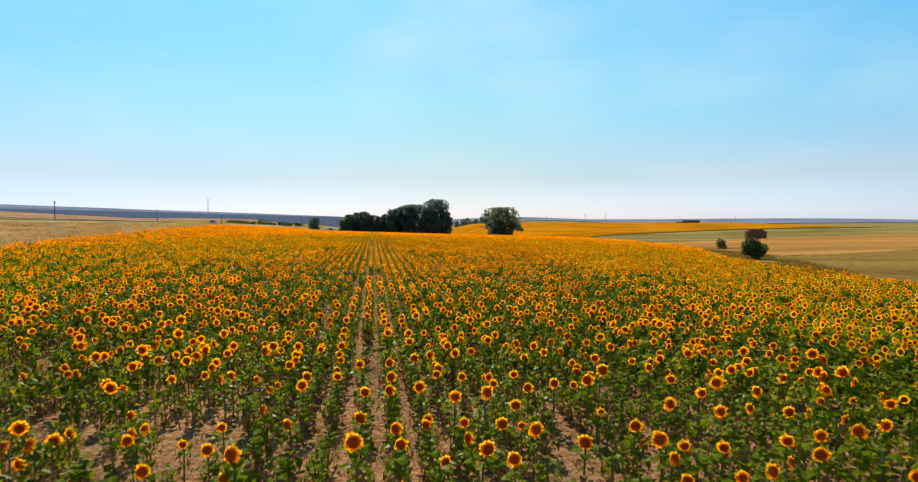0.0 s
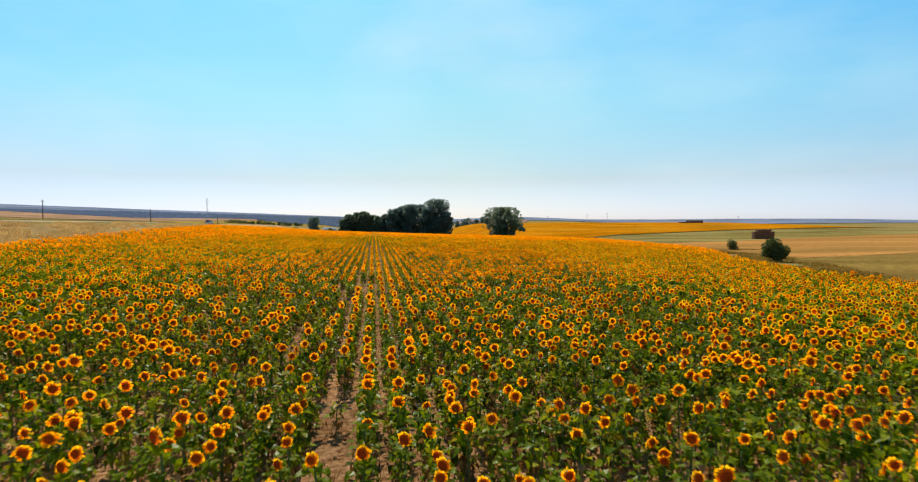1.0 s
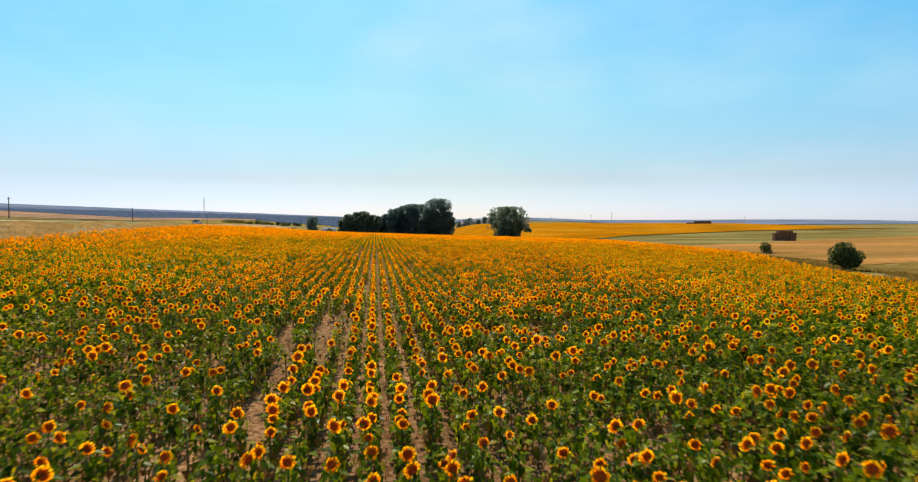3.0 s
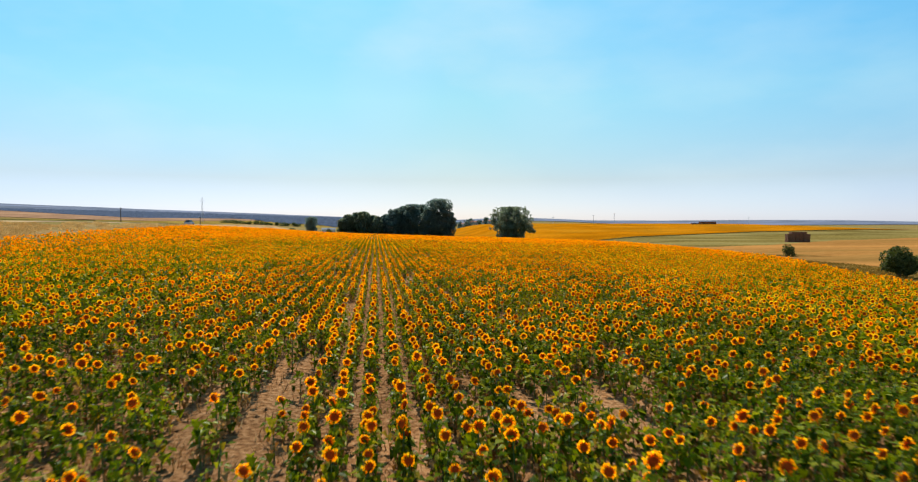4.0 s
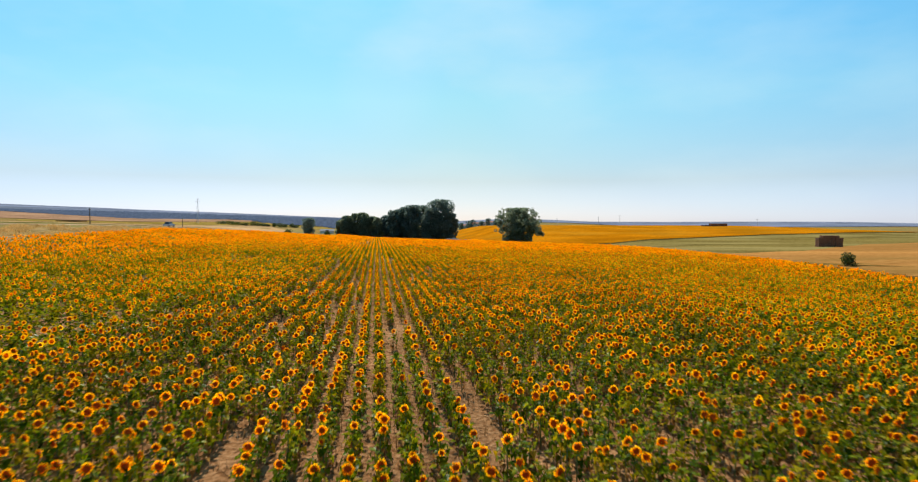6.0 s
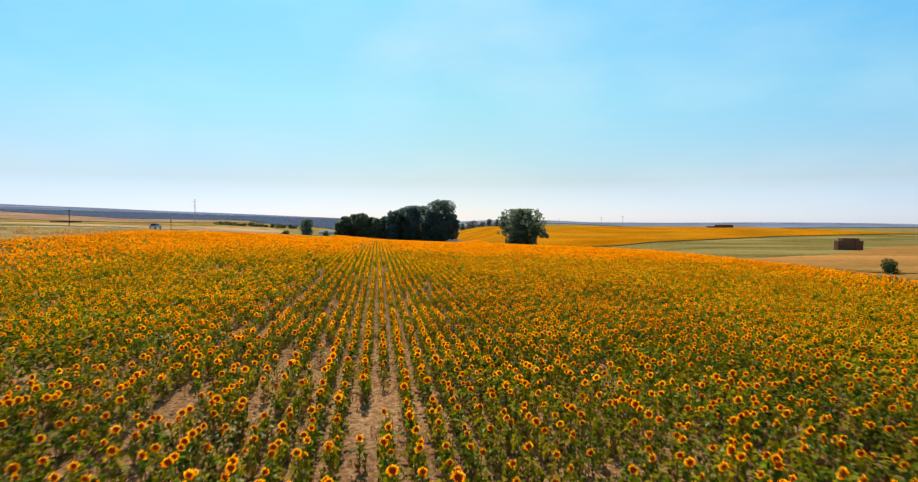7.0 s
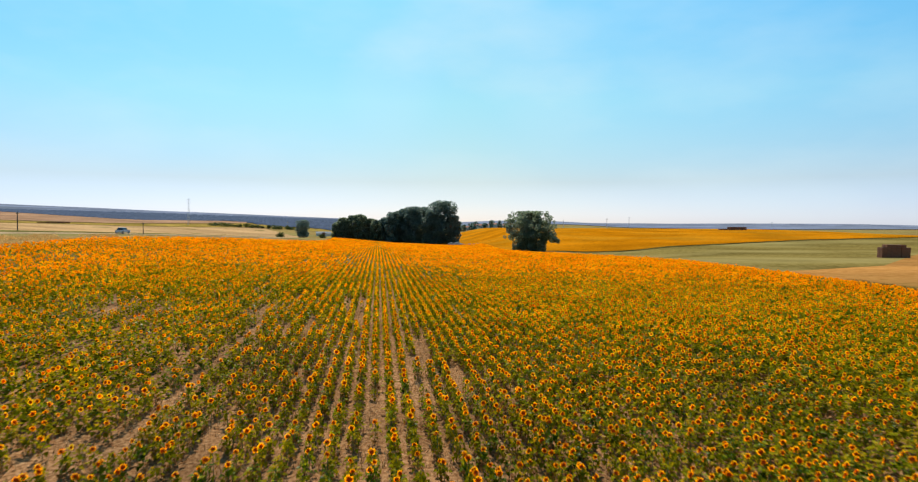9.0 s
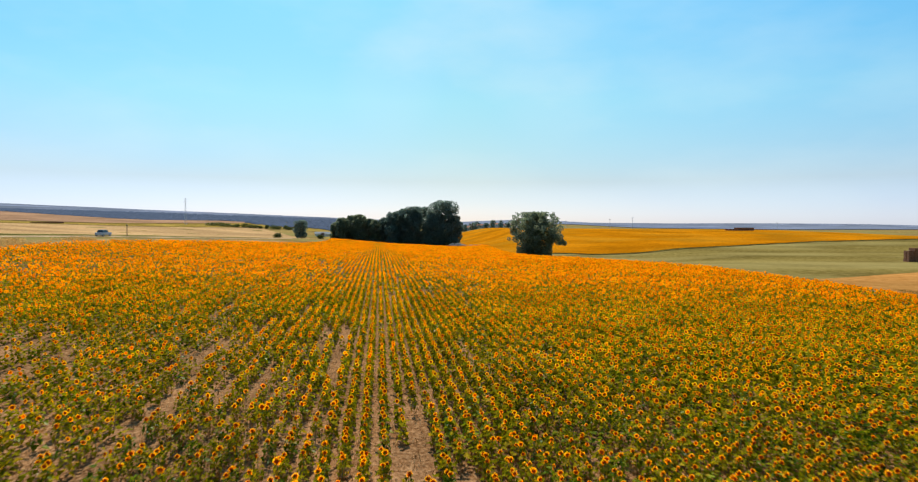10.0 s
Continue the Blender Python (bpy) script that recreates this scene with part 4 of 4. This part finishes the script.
# Stretches where hardly a plant came up: across the rows, from and to along them, half width.
BARE = [(-0.3, 74, 92, 0.42), (-0.4, 92, 105, 0.38), (1.6, 65, 75, 0.26), (1.75, 80, 87, 0.28), (1.5, 100, 104, 0.3), (2.3, 101, 107, 0.28), (-1.7, 82, 87, 0.5), (-0.35, 64.5, 68.5, 0.5),
        (-0.1, 34.5, 43, 0.45), (-1.45, 35.5, 39, 0.3), (5.3, 36.3, 39.4, 0.35), (-5.65, 10.6, 12.2, 0.6), (-3.25, 9.4, 11.8, 0.4), (-0.25, 13, 18.5, 0.27), (3.6, 9, 11.2, 0.32), (4.8, 8.6, 10, 0.3),
        (3.9, 37, 41, 0.3), (7.0, 36, 40, 0.3), (-1.0, 105, 113, 0.7), (-6.6, 106, 109, 0.9), (-10.2, 105, 114, 0.5), (-12, 108, 116, 0.5)]


def plant_sites():
    """Where every plant stands: along straight rows, uneven and with gaps."""
    rng = np.random.default_rng(42)
    d, p = np.array((-math.sin(ROW_TURN), math.cos(ROW_TURN))), np.array((math.cos(ROW_TURN), math.sin(ROW_TURN)))
    rows, spots = np.arange(-305, 240), np.arange(-140, 1600)
    i, s = [a.ravel() for a in np.meshgrid(rows, spots, indexing="ij")]
    across = i * 0.535 + 0.30 + rng.normal(0, 0.022, len(i)) + 0.03 * np.sin(s * 0.02 + i)
    ahead = s * 0.33 + rng.uniform(-0.15, 0.15, len(i))
    # Plants come up in short runs along the row.
    run = np.random.default_rng(7).uniform(0, 1, (len(rows), len(spots) // 3 + 1))[i - rows[0], (s - spots[0] + i) // 3 % (len(spots) // 3 + 1)]
    xy = across[:, None] * p + ahead[:, None] * d
    x, y = xy.T
    thin = np.sin(0.31 * x + 1.7 * np.sin(0.13 * y)) + np.sin(0.23 * y + 1.1 * np.sin(0.19 * x + 2)) + 0.8 * np.sin(0.71 * x - 0.37 * y)
    row_gap = np.sin(i * 2.1) + np.sin(i * 0.9 + 1)
    # Here and there a few metres of a row have failed.
    bald = np.random.default_rng(17).uniform(0, 1, (len(rows), len(spots) // 21 + 2))[i - rows[0], (s - spots[0] + 8 * i) // 21 % (len(spots) // 21 + 2)]
    failed = bald < np.clip(0.02 + 0.008 * -x, 0.012, 0.09)
    empty_ground = np.zeros(len(x), dtype=bool)
    for at, lo, hi, half in BARE:
        empty_ground |= (np.abs(across - at) < half) & (ahead > lo) & (ahead < hi)
    gone = rng.uniform(0, 1, len(x)) < np.clip(0.9 * empty_ground + 0.72 * failed + 0.02 + 0.09 * (y < 13) + 0.34 * run * run + 0.04 * np.maximum(thin - 0.6, 0) + 0.04 * np.maximum(row_gap - 0.8, 0) + 0.05 * (x < -6) * (y > 70) * (y < 112) + 0.14 * (x < -9) * (y > 96) * (y < 118), 0, 0.92)
    keep = inside(x, y, CROP) & ~gone
    x, y, thin, run = x[keep], y[keep], thin[keep], run[keep]
    side = np.abs(x + 2)
    dist = np.maximum(np.maximum(1.6 * side, y - 79), 8)
    dist = np.where(y < 5.5, 90, dist)
    dist = dist * rng.uniform(0.8, 1.25, len(x))
    u = rng.uniform(0, 1, len(x))
    sparse = np.where(dist > 190, 0.31, np.where(dist > 62, 0.60, 1.0))
    keep = u < sparse
    x, y, dist, thin, run = x[keep], y[keep], dist[keep], thin[keep], run[keep]
    return x, y, ground_many(x, y), dist, thin, run, rng


def build_sunflowers():
    x, y, z, dist, thin, run, rng = plant_sites()
    n = len(x)
    bloom = rng.uniform(0, 1, n) < np.clip(np.where(dist > 62, 0.92, np.where(dist > 21, np.clip(0.58 + 0.0042 * y, 0.60, 0.94) - 0.16 * (x < -6) * (y > 10) * (y < 80), np.clip(0.33 + 0.0064 * y, 0.38, 0.92))) - 0.5 * (run - 0.4) * (dist < 62) - 0.10 * thin - np.where(dist > 21, 0.26, 0.14) * np.sin(0.9 * x + 2 * np.sin(0.4 * y)) * np.sin(0.6 * y + np.sin(0.5 * x)), 0.25, 0.97)
    yaw = rng.normal(0, 0.30, n)
    size = rng.normal(1.0, 0.10, n).clip(0.7, 1.3)
    # The stand is a little lower and thinner further on.
    size *= np.where(dist < 120, np.clip(1.09 - 0.0040 * (y - 10), 0.79, 1.08) + 0.13 * np.clip((y - 96) / 16, 0, 1), 1.0)
    size *= 1 + 0.09 * np.clip((x + 1) / 6, 0, 1)
    # Leaves close over the soil on one side of the field and leave it bare between the rows on the other.
    bare = np.clip((2.2 - x + 2.2 * thin) / 5.0, 0, 1) * np.clip(0.72 + 0.004 * y, 0, 1)
    bare = np.maximum(bare, 1.2 * np.clip((16 - y) / 6, 0, 1))
    spread = (1.13 - 0.25 * bare) / np.clip(size, 0.7, 1.1)
    single = (x > -5.6) & (x < 6.2) & (y > 7.2) & (y < 13.8)
    level = np.where(dist < 21, 1, np.where(dist < 62, 2, 3))
    # Single plants nearest the camera's start.
    kinds = []
    for k in range(8):
        plant = empty("sunflower", (0, 0, 0))
        disc = None
        for name, v, t, m in plant_pieces(900 + k, 0, k < 6):
            me = bpy.data.meshes.new(name)
            me.from_pydata([tuple(q) for q in v], [], [tuple(int(c) for c in f) for f in t])
            me.materials.append(PLANT_MATS[m])
            ob = new(name, me)
            ob.parent = disc if name in ("petal_ring", "outer_petal_ring", "floret_ring") else plant
            if name == "disc":
                disc = ob
                tagged(ob, "dark red brown seed disc")
            elif name == "floret_ring":
                tagged(ob, "orange brown ring of florets")
            elif name == "petal_ring":
                tagged(ob, "golden orange inner petals")
            elif name == "outer_petal_ring":
                tagged(ob, "bright yellow outer petals")
        tagged(plant, "blooming sunflower with golden petals and broad green leaves" if k < 6 else "leafy green sunflower plant not yet in bloom", "sunflower", "sunflowers in the field", "")
        kinds.append(plant)
    done = set()
    for q in np.nonzero(single)[0][:300]:
        k = int(rng.integers(0, 6)) if bloom[q] else 6 + int(rng.integers(0, 2))
        m = pose(x[q], y[q], z[q], 0, 0, math.degrees(yaw[q])) @ Matrix.Scale(size[q], 4)
        if k not in done:
            done.add(k)
            kinds[k].matrix_basis = m
        else:
            c = copy_thing(kinds[k], m)
            c.matrix_basis = m
        level[q] = 0
    # All the others, joined.
    for lv, name in ((1, "sunflower_crop"), (2, "sunflower_crop_middle"), (3, "sunflower_crop_far")):
        sites = np.nonzero(level == lv)[0]
        V, T, MI, base = [], [], [], 0
        variants = 14 if lv < 3 else 8
        pick = rng.integers(0, variants, len(sites))
        for b in (True, False):
            for k in range(variants):
                s = sites[(pick == k) & (bloom[sites] == b)]
                if not len(s):
                    continue
                v, t, m, leaf = plant_template(100 * lv + k + (50 if b else 0), lv, b)
                c, sn = np.cos(yaw[s])[:, None], np.sin(yaw[s])[:, None]
                g = size[s][:, None]
                wide = g * np.where(leaf, spread[s][:, None] if lv < 3 else 1.0, 1.0)
                P = np.stack([(v[:, 0] * c - v[:, 1] * sn) * wide + x[s][:, None], (v[:, 0] * sn + v[:, 1] * c) * wide + y[s][:, None], v[:, 2] * g + z[s][:, None]], 2)
                V.append(P.reshape(-1, 3))
                T.append((t[None] + (np.arange(len(s)) * len(v))[:, None, None]).reshape(-1, 3) + base)
                M = np.tile(m, (len(s), 1))
                # The paler leaf's share grows along the rows, brightening the farther plants.
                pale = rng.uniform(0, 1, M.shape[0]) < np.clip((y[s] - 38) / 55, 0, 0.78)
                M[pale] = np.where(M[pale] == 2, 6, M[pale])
                MI.append(M.ravel())
                base += len(s) * len(v)
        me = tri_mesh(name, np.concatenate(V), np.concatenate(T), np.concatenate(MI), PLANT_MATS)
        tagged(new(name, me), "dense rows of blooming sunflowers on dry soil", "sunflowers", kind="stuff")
        print(name, len(sites), "plants", len(me.polygons), "tris")


build_sunflowers()
